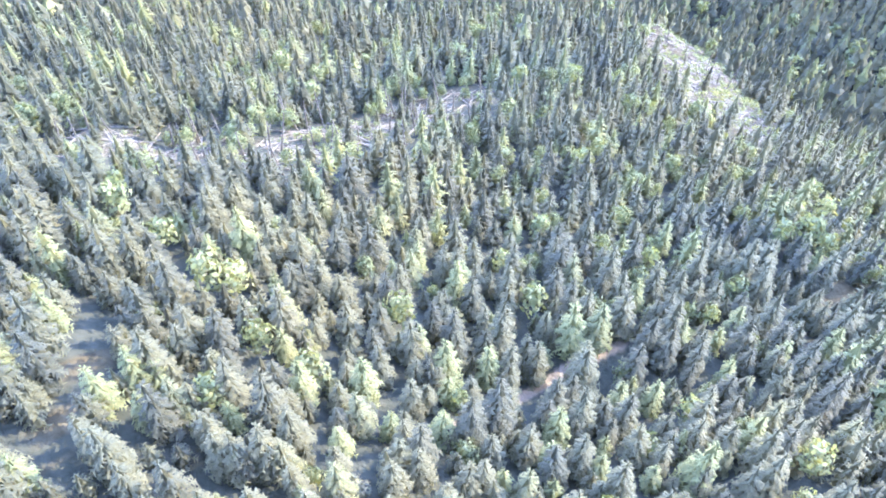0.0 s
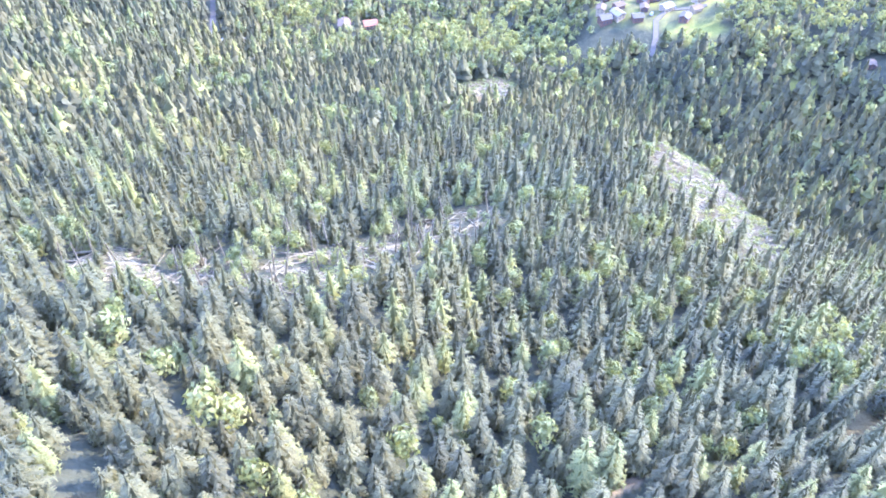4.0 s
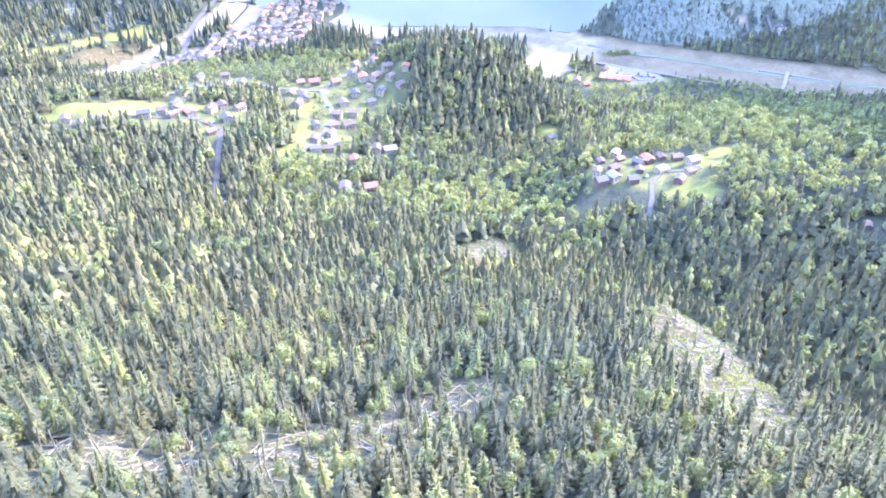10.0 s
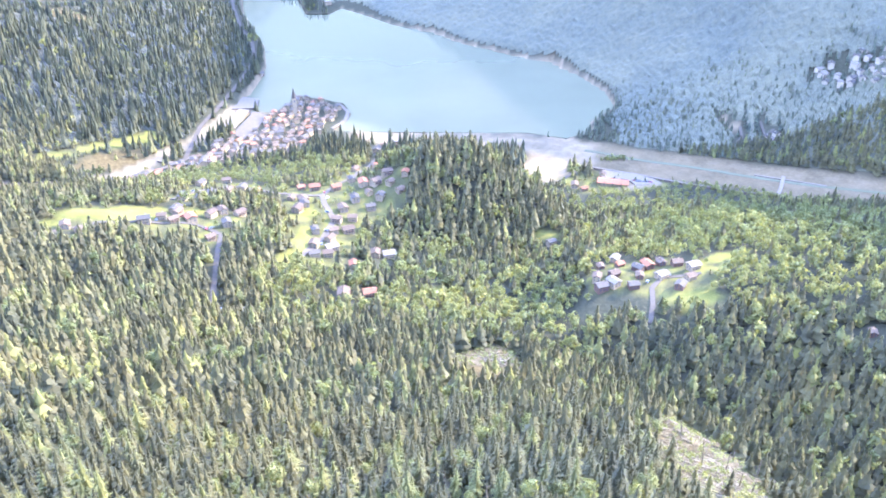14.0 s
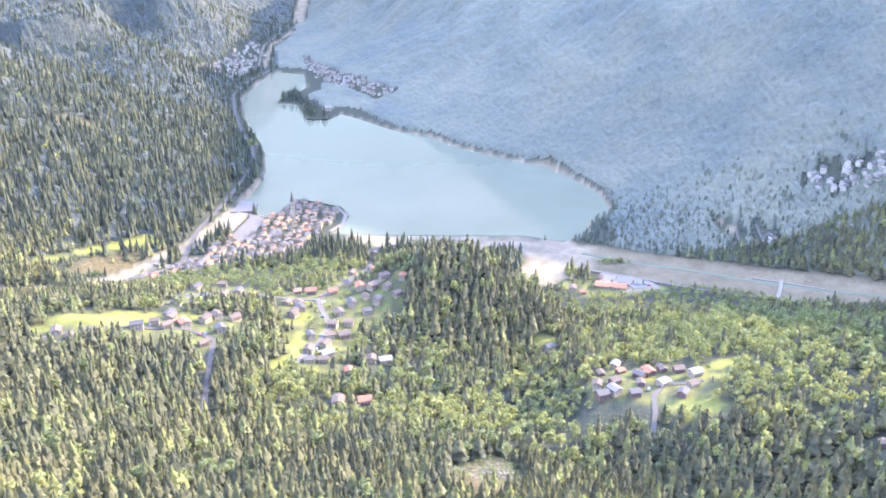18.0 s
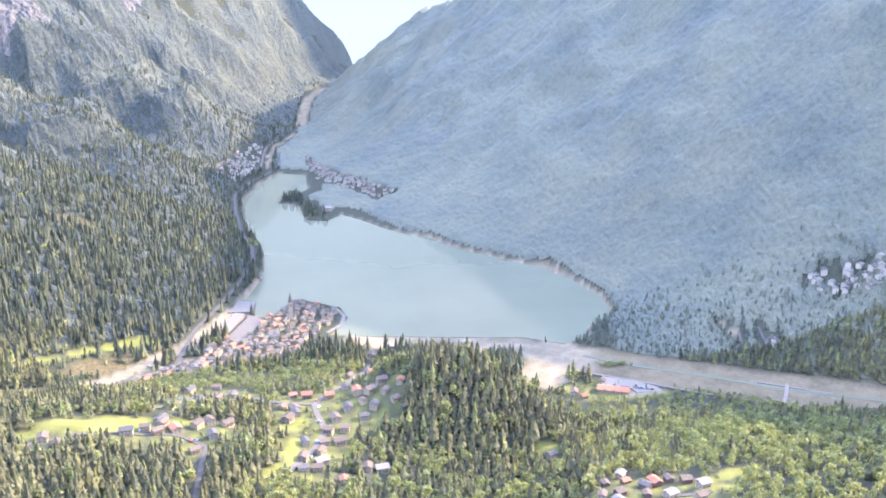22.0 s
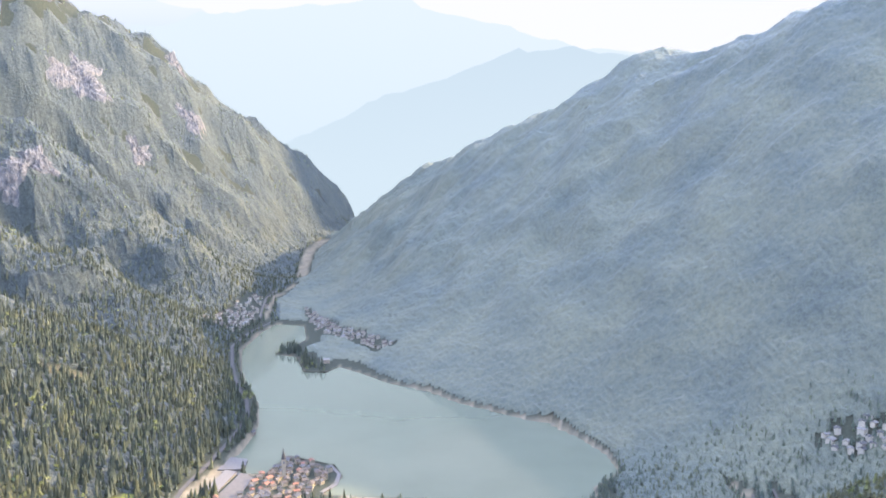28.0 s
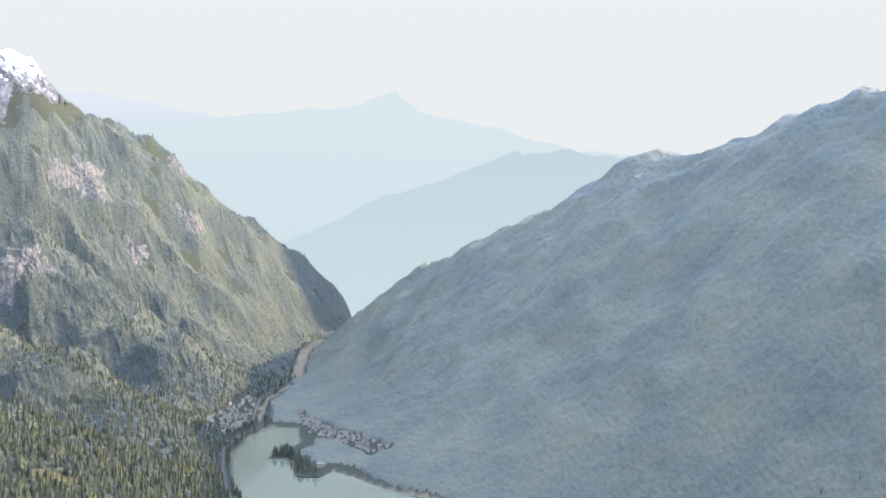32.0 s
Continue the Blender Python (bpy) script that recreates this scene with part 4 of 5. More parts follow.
def park_cars():
    rng = np.random.RandomState(61)
    kinds = [car("white car parked on the paved ground", M_PAINT_WHITE), car("grey car parked on the paved ground", M_PAINT_GREY),
             car("small red car parked on the paved ground", M_PAINT_RED)]
    spots = [(-236, 626), (-231, 628), (-214, 640), (-192, 626), (-188, 628), (-111, 734), (-107, 702), (-103, 668), (-116, 752), (142, 548), (151, 556), (160, 559),
             (-139, 512), (-153, 509), (-147, 514), (206, 896), (209, 895), (212, 894), (216, 893), (220, 892), (224, 891), (-104, 640), (-239, 752), (-180, 640)]
    for i, (x, y) in enumerate(spots):
        k = i if i < 3 else rng.choice(3, p=[0.45, 0.4, 0.15])
        dx, dy = height(np.array([x + 1.5, x - 1.5, x, x]), np.array([y, y, y + 1.5, y - 1.5])).reshape(2, 2) @ np.array([1, -1]) / 3
        z = float(height(np.array([x]), np.array([y]))[0])
        turn = rng.choice([15, 70, 100])
        up = Vector((-dx, -dy, 1)).normalized()
        z = 6.22 if 200 < x < 230 and y > 880 else z
        m = Matrix.Translation((x, y, z + 0.6)) @ Vector((0, 0, 1)).rotation_difference(up).to_matrix().to_4x4() @ pose(0, 0, 0, 0, 0, turn)
        if i < 3:
            kinds[i].matrix_basis = m
        else:
            copy_thing(kinds[k], m)


park_cars()

# ---- trees ----
def conifer_shape(rng, whorls, boughs, sprays, h=19.0, width=3.6):
    """A spruce: whorls of drooping boughs, each a spine hung with sprays, round a dark core of older twigs."""
    v, f = [], []
    for i in range(whorls):
        u = (i + 0.3) / whorls
        z = h * (0.1 + 0.88 * u)
        reach = width * (1 - u) ** 0.62 * min(1.0, 0.72 + 2 * u) + 0.25
        turn = rng.uniform(0, 6.28)
        for k in range(boughs if u < 0.7 else max(4, boughs - 2)):
            a = turn + 6.28 * k / boughs + rng.uniform(-0.3, 0.3)
            r = reach * rng.uniform(0.7, 1.15)
            c, s = math.cos(a), math.sin(a)
            lift, sag = rng.uniform(-0.5, 0.5) * h / whorls, r * rng.uniform(0.22, 0.48) * (1.15 - 0.8 * u)

            def at(d, side, drop=0.0):
                q = d / r
                return (c * d - s * side, s * d + c * side, z + lift - sag * q * q - drop)
            n = len(v)
            wide = 0.06 * r + 0.08
            v += [at(0.05 * r, 0, -0.1), at(0.55 * r, wide, 0.05), at(r, 0, -0.05 * r), at(0.55 * r, -wide, 0.05)]
            f += [(n, n + 1, n + 2), (n, n + 2, n + 3)]
            for j in range(sprays):
                d = r * (0.42 + 0.5 * (j + rng.uniform(0.1, 0.9)) / sprays)
                for side in (-1, 1):
                    m, length = len(v), r * rng.uniform(0.19, 0.32) * (1.15 - 0.4 * j / sprays)
                    v += [at(d - 0.06 * r, side * 0.02), at(d + 0.08 * r, side * 0.03), at(min(1.08 * r, d + 0.45 * length), side * length, 0.3 * length)]
                    f.append((m, m + 1, m + 2))
    core = far_conifer_shape(rng, 4, 6, h * 0.97, width * 0.62, 0.12)
    return joined([(np.array(v), np.array(f)), core])


def far_conifer_shape(rng, tiers, sides, h=22.0, width=3.4, lap=0.22):
    """The same tree far off: ragged skirts, one above the other."""
    v, f = [], []
    for i in range(tiers):
        lo, hi = h * (0.08 + 0.8 * i / tiers), h * min(1.02, 0.08 + 0.8 * (i + 1) / tiers + lap)
        r = width * (1 - i / (tiers + 0.35)) ** 0.8
        n = len(v)
        turn = rng.uniform(0, 6.28)
        for k in range(sides):
            a = turn + 6.28 * k / sides
            q = r * rng.uniform(0.55, 1.2)
            v.append((q * math.cos(a), q * math.sin(a), lo + rng.uniform(-0.8, 1.3)))
        v.append((0, 0, hi))
        f += [(n + k, n + (k + 1) % sides, n + sides) for k in range(sides)]
    return np.array(v), np.array(f)


def broadleaf_shape(rng, lobes, leaves, h=12.0, width=4.6, size=0.9):
    """A broad crown: uneven leafy lobes, each covered with sprays that break its outline, with gaps between."""
    v, f = [], []
    for i in range(lobes):
        a, u = 2.4 * i + rng.uniform(-0.5, 0.5), (i + rng.uniform(0, 1)) / lobes
        d = width * 0.62 * math.sqrt(rng.uniform(0.15, 1)) * (1.1 - 0.85 * u)
        c = np.array([d * math.cos(a), d * math.sin(a), h * (0.36 + 0.46 * u)])
        r = width * rng.uniform(0.32, 0.5)
        for k in range(leaves):
            w = rng.normal(size=3)
            w /= np.linalg.norm(w)
            w[2] = abs(w[2]) * 0.9 - 0.15 if rng.uniform() < 0.8 else w[2]
            p = c + w * r * rng.uniform(0.66, 1.08)
            t1 = np.cross(w + rng.normal(size=3) * 0.45, rng.normal(size=3))
            t1 /= np.linalg.norm(t1) + 1e-6
            t2 = np.cross(w, t1)
            s = size * rng.uniform(0.6, 1.3)
            n = len(v)
            v += [p - t1 * s, p + t2 * s * 0.75, p + t1 * s, p - t2 * s * 0.6]
            f += [(n, n + 1, n + 2), (n, n + 2, n + 3)]
    return np.array(v), np.array(f)


def trunk_shape(h, r, sides=6):
    v, f = [], []
    for z, q in ((-1.5, r * 1.25), (h * 0.35, r * 0.75), (h * 0.97, r * 0.08)):
        v += [(q * math.cos(6.28 * k / sides), q * math.sin(6.28 * k / sides), z) for k in range(sides)]
    for i in range(2):
        for k in range(sides):
            a, b = i * sides + k, i * sides + (k + 1) % sides
            f += [(a, b, b + sides), (a, b + sides, a + sides)]
    return np.array(v), np.array(f)


def joined(shapes):
    v, f, n = [], [], 0
    for a, b in shapes:
        v.append(a)
        f.append(b + n)
        n += len(a)
    return np.concatenate(v), np.concatenate(f)


def woods(name, spots, shapes, material, label, category, seed):
    """One mesh of many trees. spots: rows of x, y, scale, tint."""
    rng = np.random.RandomState(seed)
    z = height(spots[:, 0], spots[:, 1])
    pick, turn = rng.randint(0, len(shapes), len(spots)), rng.uniform(0, 6.28, len(spots))
    lean = rng.normal(0, 0.02, (len(spots), 2))
    vs, fs, ts, base = [], [], [], 0
    for k, (sv, sf) in enumerate(shapes):
        i = np.where(pick == k)[0]
        if not len(i):
            continue
        c, s = np.cos(turn[i])[:, None], np.sin(turn[i])[:, None]
        wide, tall = spots[i, 2][:, None] ** 0.8 * rng.uniform(0.85, 1.15, (len(i), 1)), spots[i, 2][:, None]
        px, py, pz = sv[:, 0][None] * wide, sv[:, 1][None] * wide, sv[:, 2][None] * tall
        wx = px * c - py * s + spots[i, 0][:, None] + lean[i, :1] * pz
        wy = px * s + py * c + spots[i, 1][:, None] + lean[i, 1:] * pz
        wz = pz + z[i][:, None]
        vs.append(np.stack([wx, wy, wz], -1).reshape(-1, 3))
        fs.append((sf[None] + (base + np.arange(len(i)) * len(sv))[:, None, None]).reshape(-1, 3))
        ts.append(np.repeat(spots[i, 3], len(sv)))
        base += len(i) * len(sv)
    ob = mesh_from(name, np.concatenate(vs), np.concatenate(fs), material)
    at = ob.data.attributes.new("tint", "FLOAT", "POINT")
    at.data.foreach_set("value", np.concatenate(ts).astype(np.float32))
    return tagged(ob, label, category, kind="stuff")


def scatter(x0, x1, y0, y1, step, seed):
    """A jittered grid of places."""
    rng = np.random.RandomState(seed)
    x, y = np.meshgrid(np.arange(x0, x1, step), np.arange(y0, y1, step))
    x, y = x.ravel() + rng.uniform(-0.48, 0.48, x.size) * step, y.ravel() + rng.uniform(-0.48, 0.48, y.size) * step
    return x, y, rng


def open_land(x, y):
    """True where no wood grows."""
    m, g, s, k = cover_at(x, y)
    rng = np.random.RandomState(5)
    return (m > 0.4) | (g > 0.08) | (k > 0.5) | ((s > 0.4) & (rng.uniform(size=x.shape) > 0.05)) | (shore_distance(x, y) < 3) | built_up(x, y)


def beside_track(x, y):
    """True on the verges of the forest tracks, cleared on their upper side."""
    m = np.zeros(x.shape, bool)
    for line, half in TRACKS:
        m |= near_line(x, y + 1.2, line, half + 0.9) > 0.1
    return m


def broadleaf_share(x, y):
    """How much of the wood is broadleaved: the lower slopes and the gully."""
    m = np.zeros(x.shape)
    for cx, cy, a, b, w in BROADLEAF:
        m = np.maximum(m, w * np.clip(1.5 - np.hypot((x - cx) / a, (y - cy) / b), 0, 1))
    m = m * (1 - np.clip(1.9 - 1.6 * np.hypot((x - 22) / 100, (y - 762) / 78), 0, 1))
    return np.clip(m + 0.25 * waves(x, y, 45, 21) * (m > 0.05), 0.11, 0.97)


BROADLEAF = [(-210, 868, 150, 70, 1.25), (0, 195, 75, 40, 0.28), (-60, 168, 55, 30, 0.32), (90, 150, 80, 60, 0.2), (30, 540, 130, 60, 1.0), (-60, 640, 90, 70, 0.8), (250, 570, 190, 90, 1.1), (300, 690, 180, 90, 1.1), (-105, 545, 30, 60, 0.9),
             (-150, 850, 110, 60, 0.6), (60, 600, 60, 50, 0.9), (-250, 770, 120, 40, 0.5), (-95, 740, 75, 120, 0.8), (-235, 650, 90, 45, 0.6), (150, 560, 70, 50, 1.1), (-240, 850, 140, 90, 0.9), (240, 835, 190, 80, 1.0)]


def valley_floor(y):
    """Where the foot of the western mountain meets that of the eastern one."""
    return np.interp(y, [1000, 1500, 2000, 2400, 2900, 3250, 3700, 4300], [-50, -150, -380, -465, -468, -505, -420, -380])


def in_sight(x, y):
    return np.abs(x) < np.maximum(0.60 * y, 0) + 75


def plant():
    rng = np.random.RandomState(7)
    fine = [conifer_shape(rng, 12, 9, 3, 18.5, w) for w in (3.8, 4.2, 3.4, 4.0)]
    middle = [conifer_shape(rng, 9, 6, 2, 18.0, w) for w in (4.3, 4.7, 3.9, 4.5)]
    light = [far_conifer_shape(rng, 7, 7, 19.5, w, 0.06) for w in (4.6, 5.1, 4.2, 4.8)]
    far = [far_conifer_shape(rng, 3, 5, 21, 4.3), far_conifer_shape(rng, 2, 5, 21, 3.9), far_conifer_shape(rng, 3, 5, 22, 4.7)]
    broad = [broadleaf_shape(rng, 6, 14, 12.5, 5.4, 1.08) for _ in range(4)]
    near_broad = [broadleaf_shape(rng, 9, 36, 12.5, 5.0, 0.62) for _ in range(3)]
    far_broad = [broadleaf_shape(rng, 3, 6, 12, 4.6, 1.7) for _ in range(3)]

    x, y, r = scatter(-520, 560, -35, 980, 5.45, 1)
    keep = in_sight(x, y) & ~open_land(x, y)
    x, y = x[keep], y[keep]
    keep = ~beside_track(x, y) & ((near_line(x, y + 3, WINDTHROW, 12) < 0.2) | (r.uniform(size=x.size) < 0.68))
    x, y = x[keep], y[keep]
    keep = (np.hypot((x + 265) / 120, (y - 860) / 75) > 1) | (r.uniform(size=x.size) < 0.85)
    x, y = x[keep], y[keep]
    leafy = r.uniform(size=x.size) < broadleaf_share(x, y)
    size = np.clip(r.normal(0.77, 0.17, x.size), 0.35, 1.2)
    tint = r.uniform(0, 1, x.size) ** 1.1
    size *= np.where(near_line(x, y + 3, WINDTHROW, 13) > 0.1, 0.72, 1.0)
    garden = np.zeros(x.shape, bool)
    for yard in YARDS:
        garden |= inside(x, y, yard)
    size *= np.where(garden, 0.55, 1.0)
    size *= np.where(np.hypot((x + 240) / 130, (y - 850) / 85) < 1, 0.75, 1.0)
    size *= np.where(np.hypot((x + 385) / 65, (y - 930) / 60) < 1, 0.5, 1.0)
    size *= np.where(np.hypot((x - 230) / 170, (y - 845) / 65) < 1, 0.6, 1.0)
    size *= np.where(np.hypot((x - 22) / 100, (y - 762) / 78) < 1, 1.12, 1.0)
    spots = np.stack([x, y, size, tint], -1)
    dist = np.hypot(x, y)
    thin = r.uniform(size=x.size)
    near = ~leafy & (y < 135 + 18 * waves(x, y, 30, 77)) & (np.abs(x) < np.maximum(0.45 * y, 0) + 45)
    close = dist < 320 + r.normal(0, 25, x.size)
    xi, yi, ri = scatter(-150, 150, 20, 235, 6.6, 23)
    keep = in_sight(xi, yi) & ~open_land(xi, yi) & ~beside_track(xi, yi) & (near_line(xi, yi + 3, WINDTHROW, 12) < 0.2)
    young = np.stack([xi, yi, ri.uniform(0.38, 0.68, xi.size), ri.uniform(0, 1, xi.size)], -1)[keep]
    woods("young_spruce_thicket", young, middle, M_NEEDLE, "young green spruces filling the gaps of the near wood", "spruce thicket", 24)
    woods("spruce_wood_middle", spots[~leafy & ~near & close], middle, M_NEEDLE, "dense dark green spruce wood on the steep slope", "spruce wood", 11)
    woods("spruce_wood_lower", spots[~leafy & ~near & ~close], light, M_NEEDLE, "dense green spruce wood on the lower slopes", "spruce wood", 12)
    woods("broadleaf_wood_near", spots[leafy & (thin < 0.75) & (dist < 330)], near_broad, M_LEAF, "pale green broadleaved trees between the spruces of the near slope", "broadleaved wood", 19)
    woods("broadleaf_wood", spots[leafy & (thin < 0.54) & (dist >= 330)] * np.array([1, 1, 1.2, 1]), broad, M_LEAF, "fresh green broadleaved wood in the gully and round the hamlets", "broadleaved wood", 13)

    isle = np.stack([r.normal(195, 9, 70), r.normal(962, 4, 70), r.uniform(0.2, 0.42, 70), r.uniform(0, 1, 70)], -1)
    woods("gravel_bar_scrub", isle, broad, M_LEAF, "low green willow scrub on the gravel bar", "scrub", 20)

    grove = np.stack([r.normal(-332, 5, 34), r.normal(1478, 17, 34), r.uniform(0.45, 0.8, 34), r.uniform(0, 1, 34)], -1)
    woods("shore_grove", grove[shore_distance(grove[:, 0], grove[:, 1]) > 1], broad, M_LEAF, "dark round trees on the eastern lake shore", "grove", 22)

    sp = spots[near]
    sp = sp[np.argsort(np.where(sp[:, 1] < 25, 1000.0, sp[:, 1]))]
    protos = []
    for k, shape in enumerate(fine):
        tree = new("spruce_tree")
        tagged(tree, "tall green spruce with drooping boughs on the hillside", "spruce tree", "spruces on the near slope")
        mesh_from("crown", *shape, M_NEEDLE, tree)
        mesh_from("trunk", *trunk_shape(18.0, 0.28), M_BARK, tree)
        protos.append(tree)
    hz = height(sp[:, 0], sp[:, 1])
    used = set()
    for i, (px, py, s, t) in enumerate(sp[:300]):
        k = i % len(protos)
        m = pose(px, py, hz[i], r.normal(0, 1.2), r.normal(0, 1.2), r.uniform(0, 360))
        if k in used:
            ob = copy_thing(protos[k], m)
        else:
            ob = protos[k]
            ob.matrix_basis = m
            used.add(k)
        ob.scale = (s ** 0.8, s ** 0.8, s)
    if len(sp) > 300:
        woods("spruce_wood_near", sp[300:], fine, M_NEEDLE, "dense dark green spruces on the steep slope", "spruce wood", 14)

    x, y, r = scatter(-1900, 1250, 930, 3950, 11.0, 2)
    x2, y2, _ = scatter(-900, 900, 935, 1500, 11.0, 8)
    x3, y3, _ = scatter(-1150, -250, 1000, 1950, 10.0, 9)
    x4, y4, _ = scatter(150, 900, 1000, 1600, 12.0, 10)
    x5, y5, _ = scatter(-1550, -380, 1900, 3000, 12.0, 6)
    x, y = np.r_[x, x2, x3, x4, x5], np.r_[y, y2, y3, y4, y5]
    keep = in_sight(x, y)
    x, y = x[keep], y[keep]
    keep = ~open_land(x, y) & (r.uniform(size=x.size) < np.where(np.hypot(x, y) < 1300, 1.0, 0.85) * np.clip(1.3 - (np.hypot(x, y) - 1000) / 3600, 0.5, 1))
    x, y = x[keep], y[keep]
    z = height(x, y)
    steep = np.hypot(height(x + 8, y) - z, height(x, y + 8) - z) / 8
    keep = (steep < 1.6) & (z < 950 + 60 * waves(x, y, 150, 31))
    x, y = x[keep], y[keep]
    grow = np.where(x > 120, 0.55, np.interp(np.hypot(x, y), [1100, 1600, 2600], [1.2, 1.1, 0.75]))
    spots = np.stack([x, y, np.clip(r.normal(0.82, 0.16, x.size), 0.4, 1.2) * grow, r.uniform(0, 1, x.size)], -1)
    leafy = r.uniform(size=x.size) < np.clip(0.05 + 0.12 * waves(x, y, 200, 33), 0, 0.25)
    thick = r.uniform(size=x.size)
    west = x > valley_floor(y)
    woods("mountain_mixed_wood", spots[west & ~leafy & (thick < np.interp(np.hypot(x, y), [1120, 1240], [1, 0]))], far, M_WEST_HAZE_WOOD, "forest on the shaded western mountain, paled grey-green for haze", "mixed forest", 18)
    woods("mountain_spruce_wood", spots[~west & ~leafy & (thick < 0.6)], far, M_FAR_NEEDLE, "dark spruce forest on the far mountain sides", "spruce forest", 15)
    woods("mountain_broadleaf_wood", spots[leafy & ~west], far_broad, M_LEAF, "pale green broadleaved trees among the far spruces", "broadleaved wood", 16)


def rock_faces():
    """Broken limestone cliffs that stand out of the mountain woods."""
    rng = np.random.RandomState(53)
    for cx, cy, a, b, turn in ROCK[:6]:
        u, w = np.meshgrid(np.linspace(0, 1, 16), np.linspace(0, 2 * math.pi, 49)[:-1], indexing="ij")
        edge = 1 + 0.3 * np.sin(3 * w + cx) + 0.18 * np.sin(7 * w + cy) + 0.1 * np.sin(13 * w + cx)
        c, s = math.cos(radians(turn)), math.sin(radians(turn))
        px, py = u * edge * np.cos(w) * a, u * edge * np.sin(w) * b
        x, y = cx + px * c - py * s, cy + px * s + py * c
        z = height(x, y) + 15 * (1 - u ** 3) - 5 * u ** 6 + (1 - u ** 6) * (5 * waves(x, y, 26, 57) + 3 * waves(x, y, 11, 58) + rng.normal(0, 1.2, x.shape))
        ob = mesh_from("rock_face", np.stack([x, y, z], -1).reshape(-1, 3), grid_faces(16, 48, True), M_ROCK)
        tagged(ob, "pale broken limestone cliff among the mountain woods", "cliff", "cliffs of the eastern mountain")


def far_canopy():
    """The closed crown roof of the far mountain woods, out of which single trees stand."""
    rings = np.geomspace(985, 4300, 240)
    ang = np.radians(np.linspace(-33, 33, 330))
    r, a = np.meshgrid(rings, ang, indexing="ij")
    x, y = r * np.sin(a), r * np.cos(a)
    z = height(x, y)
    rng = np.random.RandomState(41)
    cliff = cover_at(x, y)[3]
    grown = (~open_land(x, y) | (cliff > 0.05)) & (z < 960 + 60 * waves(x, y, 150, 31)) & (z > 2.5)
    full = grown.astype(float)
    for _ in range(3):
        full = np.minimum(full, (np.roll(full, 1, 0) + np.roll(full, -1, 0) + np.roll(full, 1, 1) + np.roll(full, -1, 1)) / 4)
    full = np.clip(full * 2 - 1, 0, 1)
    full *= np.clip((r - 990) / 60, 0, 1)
    # Western crowns are flattened, since haze would blur their relief.
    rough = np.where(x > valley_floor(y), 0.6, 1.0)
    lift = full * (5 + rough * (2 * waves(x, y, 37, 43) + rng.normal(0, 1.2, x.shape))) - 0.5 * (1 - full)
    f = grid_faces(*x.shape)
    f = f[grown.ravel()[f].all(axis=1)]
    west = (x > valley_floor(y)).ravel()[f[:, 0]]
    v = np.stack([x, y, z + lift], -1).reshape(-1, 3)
    for side, mat, label in ((~west, M_CANOPY, "closed dark spruce canopy on the eastern mountain"), (west, M_WEST_HAZE_CANOPY, "closed canopy on the western mountain, paled grey-green for haze")):
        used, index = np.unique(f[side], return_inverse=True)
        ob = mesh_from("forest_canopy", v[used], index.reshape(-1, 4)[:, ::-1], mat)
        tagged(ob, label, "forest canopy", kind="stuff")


plant()
far_canopy()
rock_faces()


# ---- felled and broken trees ----
def log_mesh(length, r):
    bm = bmesh.new()
    bmesh.ops.create_cone(bm, cap_ends=True, segments=7, radius1=r, radius2=r * 0.45, depth=length, matrix=pose(0, 0, 0, 0, 90, 0))
    return bm


def strew_logs():
    rng = np.random.RandomState(23)
    things = []
    for k, (length, r) in enumerate(((14, 0.3), (10, 0.26), (18, 0.36))):
        log = tagged(new("felled_log"), "bleached felled spruce trunk lying on the bare slope", "log", "felled trunks on the clearings")
        part("trunk", log_mesh(length, r), M_DEADWOOD, log)
        for j in range(3):
            bm = bmesh.new()
            bmesh.ops.create_cone(bm, cap_ends=True, segments=5, radius1=0.09, radius2=0.03, depth=1.6,
                                  matrix=pose(length * (0.1 + 0.12 * j), 0.5 * (-1) ** j, 0.6, 40 * (-1) ** (j + 1), 20, 30 * j))
            part("branch_stub", bm, M_DEADWOOD, log)
        things.append(log)
    spots = []
    for _ in range(125):
        u = rng.uniform(-1, 1)
        spots.append((115 + 14 * rng.normal(0, 0.6) + 4 * u, 284 + 62 * u, rng.normal(30, 28)))
    for _ in range(40):
        spots.append((155 + rng.normal(0, 9), 288 + rng.uniform(-40, 40), rng.normal(20, 30)))
    line = along([(a, b, 0) for a, b in WINDTHROW], 3.0)
    for p in line * 2:
        spots.append((p[0] + rng.normal(0, 7), p[1] + rng.normal(0, 7), rng.uniform(0, 180)))
    for _ in range(26):
        spots.append((28 + rng.normal(0, 9), 438 + rng.normal(0, 5), rng.uniform(0, 180)))
    for i, (x, y, turn) in enumerate(spots):
        c, s = math.cos(radians(turn)), math.sin(radians(turn))
        a, b = height(np.array([x - 4 * c, x + 4 * c]), np.array([y - 4 * s, y + 4 * s]))
        m = pose(x, y, (a + b) / 2 + 0.3, 0, -math.degrees(math.atan2(b - a, 8)), turn)
        if i < len(things):
            things[i].matrix_basis = m
        else:
            copy_thing(things[i % len(things)], m)


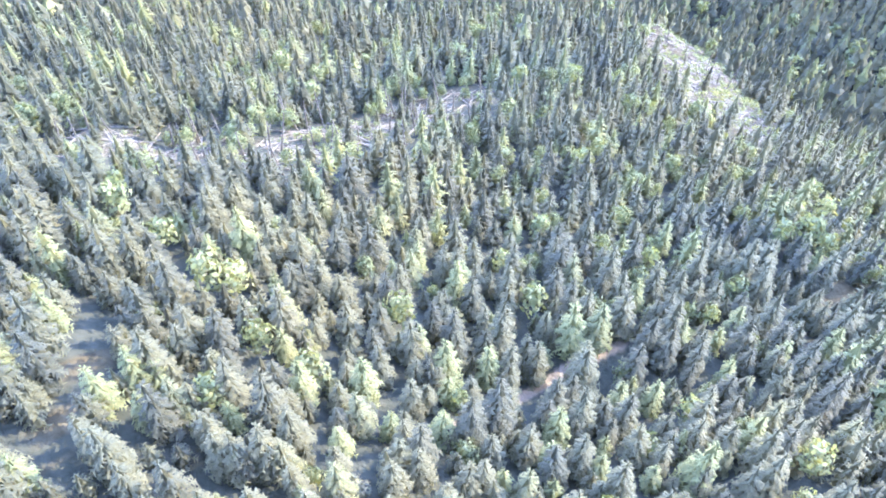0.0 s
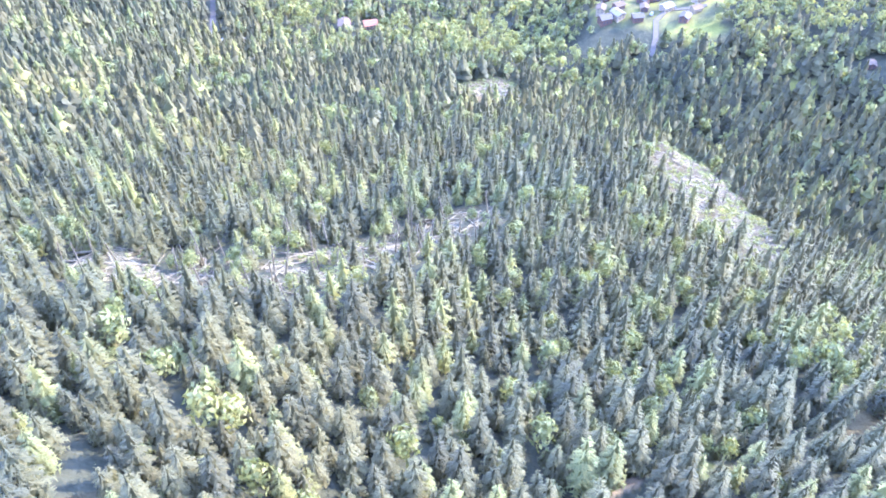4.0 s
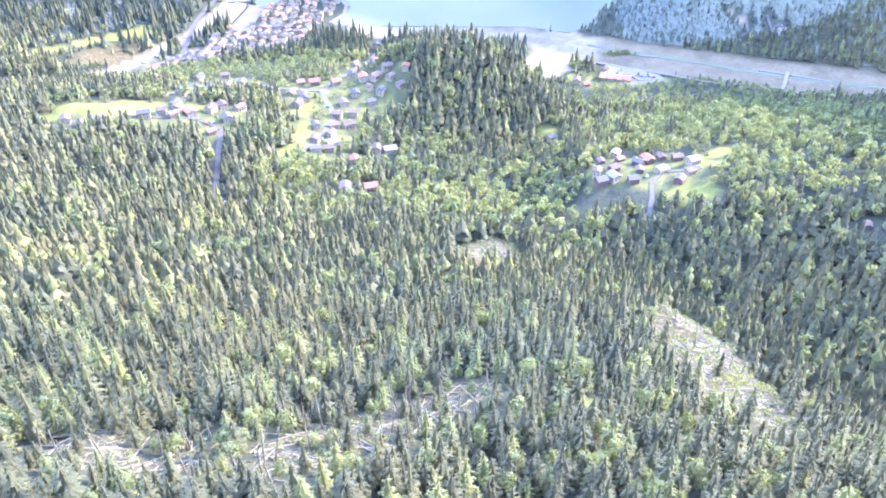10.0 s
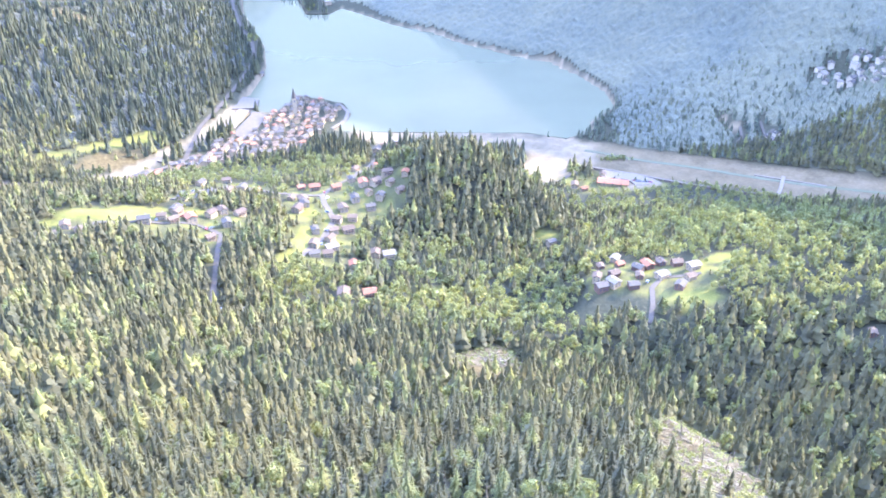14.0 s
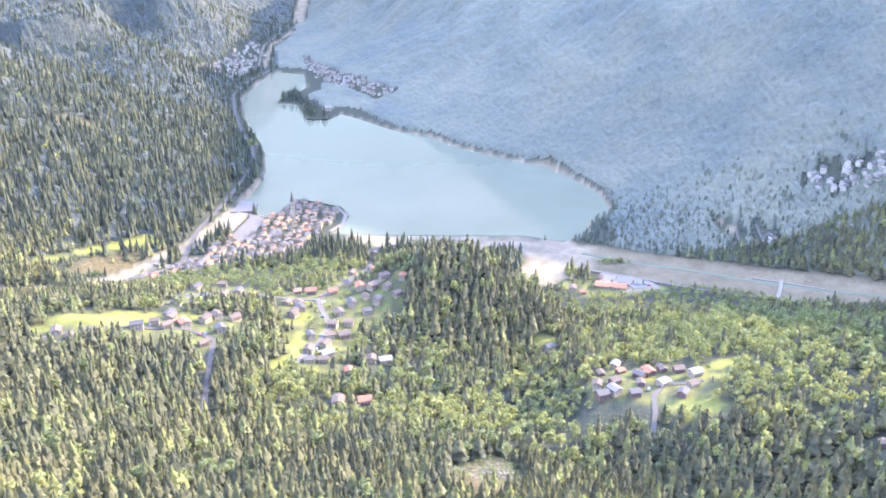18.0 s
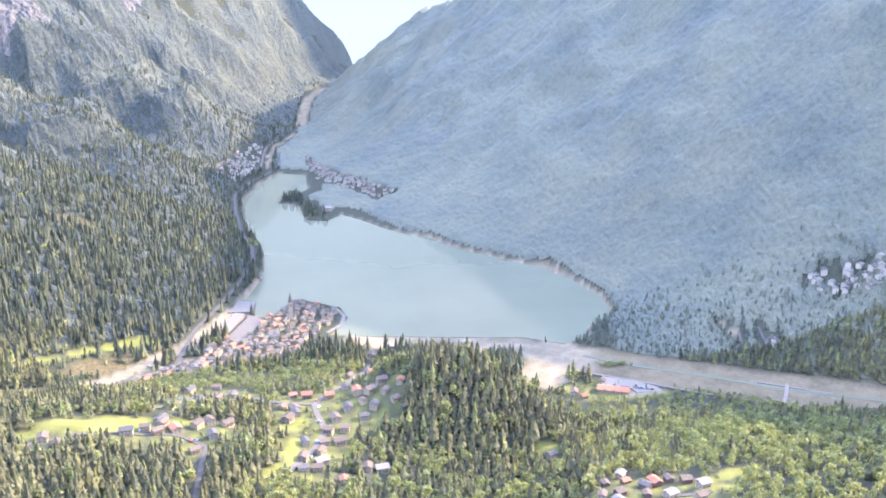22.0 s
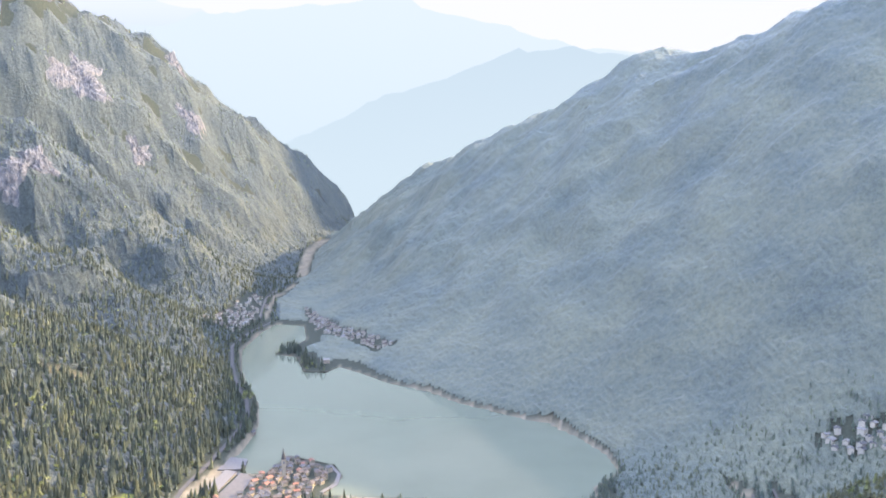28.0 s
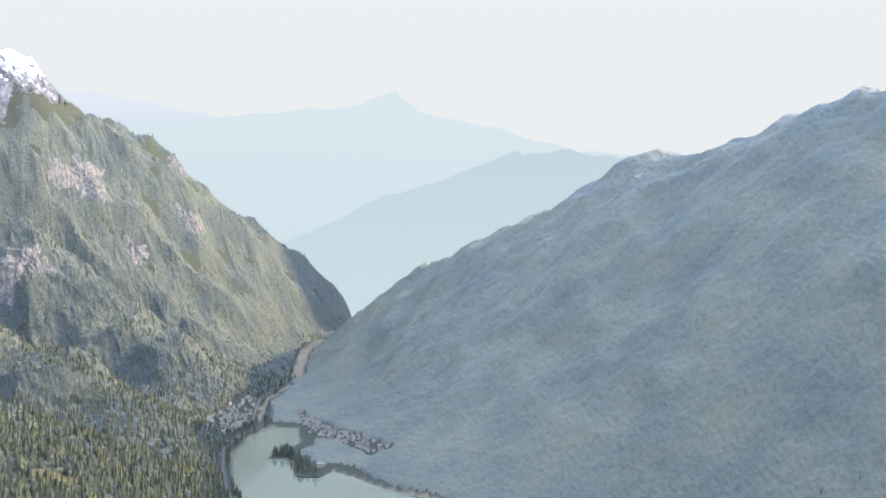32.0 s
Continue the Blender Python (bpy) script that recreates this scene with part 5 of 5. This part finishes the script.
def stand_snags():
    rng = np.random.RandomState(29)
    proto = None
    line = along([(a, b, 0) for a, b in WINDTHROW], 5.0)
    spots = [(p[0] + rng.normal(0, 9), p[1] + rng.normal(0, 9)) for p in line * 2] + [(-35 + rng.normal(0, 10), 205 + rng.normal(0, 8)) for _ in range(8)]
    spots += [(116 + rng.normal(0, 12), 290 + rng.normal(0, 26)) for _ in range(7)]
    for x, y in spots:
        z = float(height(np.array([x]), np.array([y]))[0])
        m = pose(x, y, z - 0.4, rng.normal(0, 6), rng.normal(0, 6), rng.uniform(0, 360))
        if proto is None:
            proto = tagged(new("dead_snag"), "bare grey broken spruce trunk still standing", "dead tree", "standing dead trunks")
            bm = bmesh.new()
            bmesh.ops.create_cone(bm, cap_ends=True, segments=7, radius1=0.32, radius2=0.12, depth=12, matrix=Matrix.Translation((0, 0, 6)))
            part("trunk", bm, M_DEADWOOD, proto)
            for j in range(8):
                bm = bmesh.new()
                bmesh.ops.create_cone(bm, cap_ends=True, segments=4, radius1=0.07, radius2=0.02, depth=1.8,
                                      matrix=pose(0, 0, 4 + j * 0.95, 0, 0, 137 * j) @ pose(0.8, 0, 0, 0, 100, 0))
                part("dead_branch", bm, M_DEADWOOD, proto)
            proto.matrix_basis = m
            ob = proto
        else:
            ob = copy_thing(proto, m)
        s = rng.uniform(0.6, 1.3)
        ob.scale = (1, 1, s)


def brushwood():
    """Broken branches and low scrub left on the felled ground."""
    rng = np.random.RandomState(47)
    x, y = np.r_[rng.uniform(70, 190, 9000), rng.uniform(-100, 20, 5000), rng.uniform(0, 60, 1500), rng.uniform(-620, -500, 1500)], np.r_[rng.uniform(210, 360, 9000), rng.uniform(140, 220, 5000), rng.uniform(410, 460, 1500), rng.uniform(1270, 1350, 1500)]
    s = cover_at(x, y)[2]
    keep = s > 0.25
    x, y = x[keep], y[keep]
    n = len(x)
    stick = np.array([(-1, -1, 0), (-1, 1, 0), (-1, 0, 1.7), (1, -0.4, 0), (1, 0.4, 0), (1, 0, 0.8)])
    faces = np.array([(0, 3, 5), (0, 5, 2), (1, 2, 5), (1, 5, 4), (0, 1, 4), (0, 4, 3), (0, 2, 1), (3, 4, 5)])
    turn = np.where(rng.uniform(size=n) < 0.6, rng.normal(0.6, 0.5, n), rng.uniform(0, 3.14, n))[:, None]
    half, fat = rng.uniform(0.8, 4.5, n)[:, None], rng.uniform(0.06, 0.2, n)[:, None]
    u, w = stick[:, 0] * half, stick[:, 1] * fat
    px, py = x[:, None] + u * np.cos(turn) - w * np.sin(turn), y[:, None] + u * np.sin(turn) + w * np.cos(turn)
    pz = height(px, py) + stick[:, 2] * fat + rng.uniform(0, 0.25, n)[:, None]
    ob = mesh_from("brushwood", np.stack([px, py, pz], -1).reshape(-1, 3), (faces[None] + 6 * np.arange(n)[:, None, None]).reshape(-1, 3), M_DEADWOOD)
    tagged(ob, "tangled bleached branches strewn over the felled slope", "brushwood", kind="stuff")
    pick = rng.uniform(size=n) < 0.14
    spots = np.stack([x[pick] + rng.normal(0, 2, pick.sum()), y[pick] + rng.normal(0, 2, pick.sum()), rng.uniform(0.12, 0.3, pick.sum()), rng.uniform(0, 1, pick.sum())], -1)
    woods("scrub", spots, [broadleaf_shape(rng, 3, 8, 9, 6, 1.5) for _ in range(3)], M_LEAF, "low green scrub sprouting between the felled trunks", "scrub", 48)


strew_logs()
brushwood()
stand_snags()
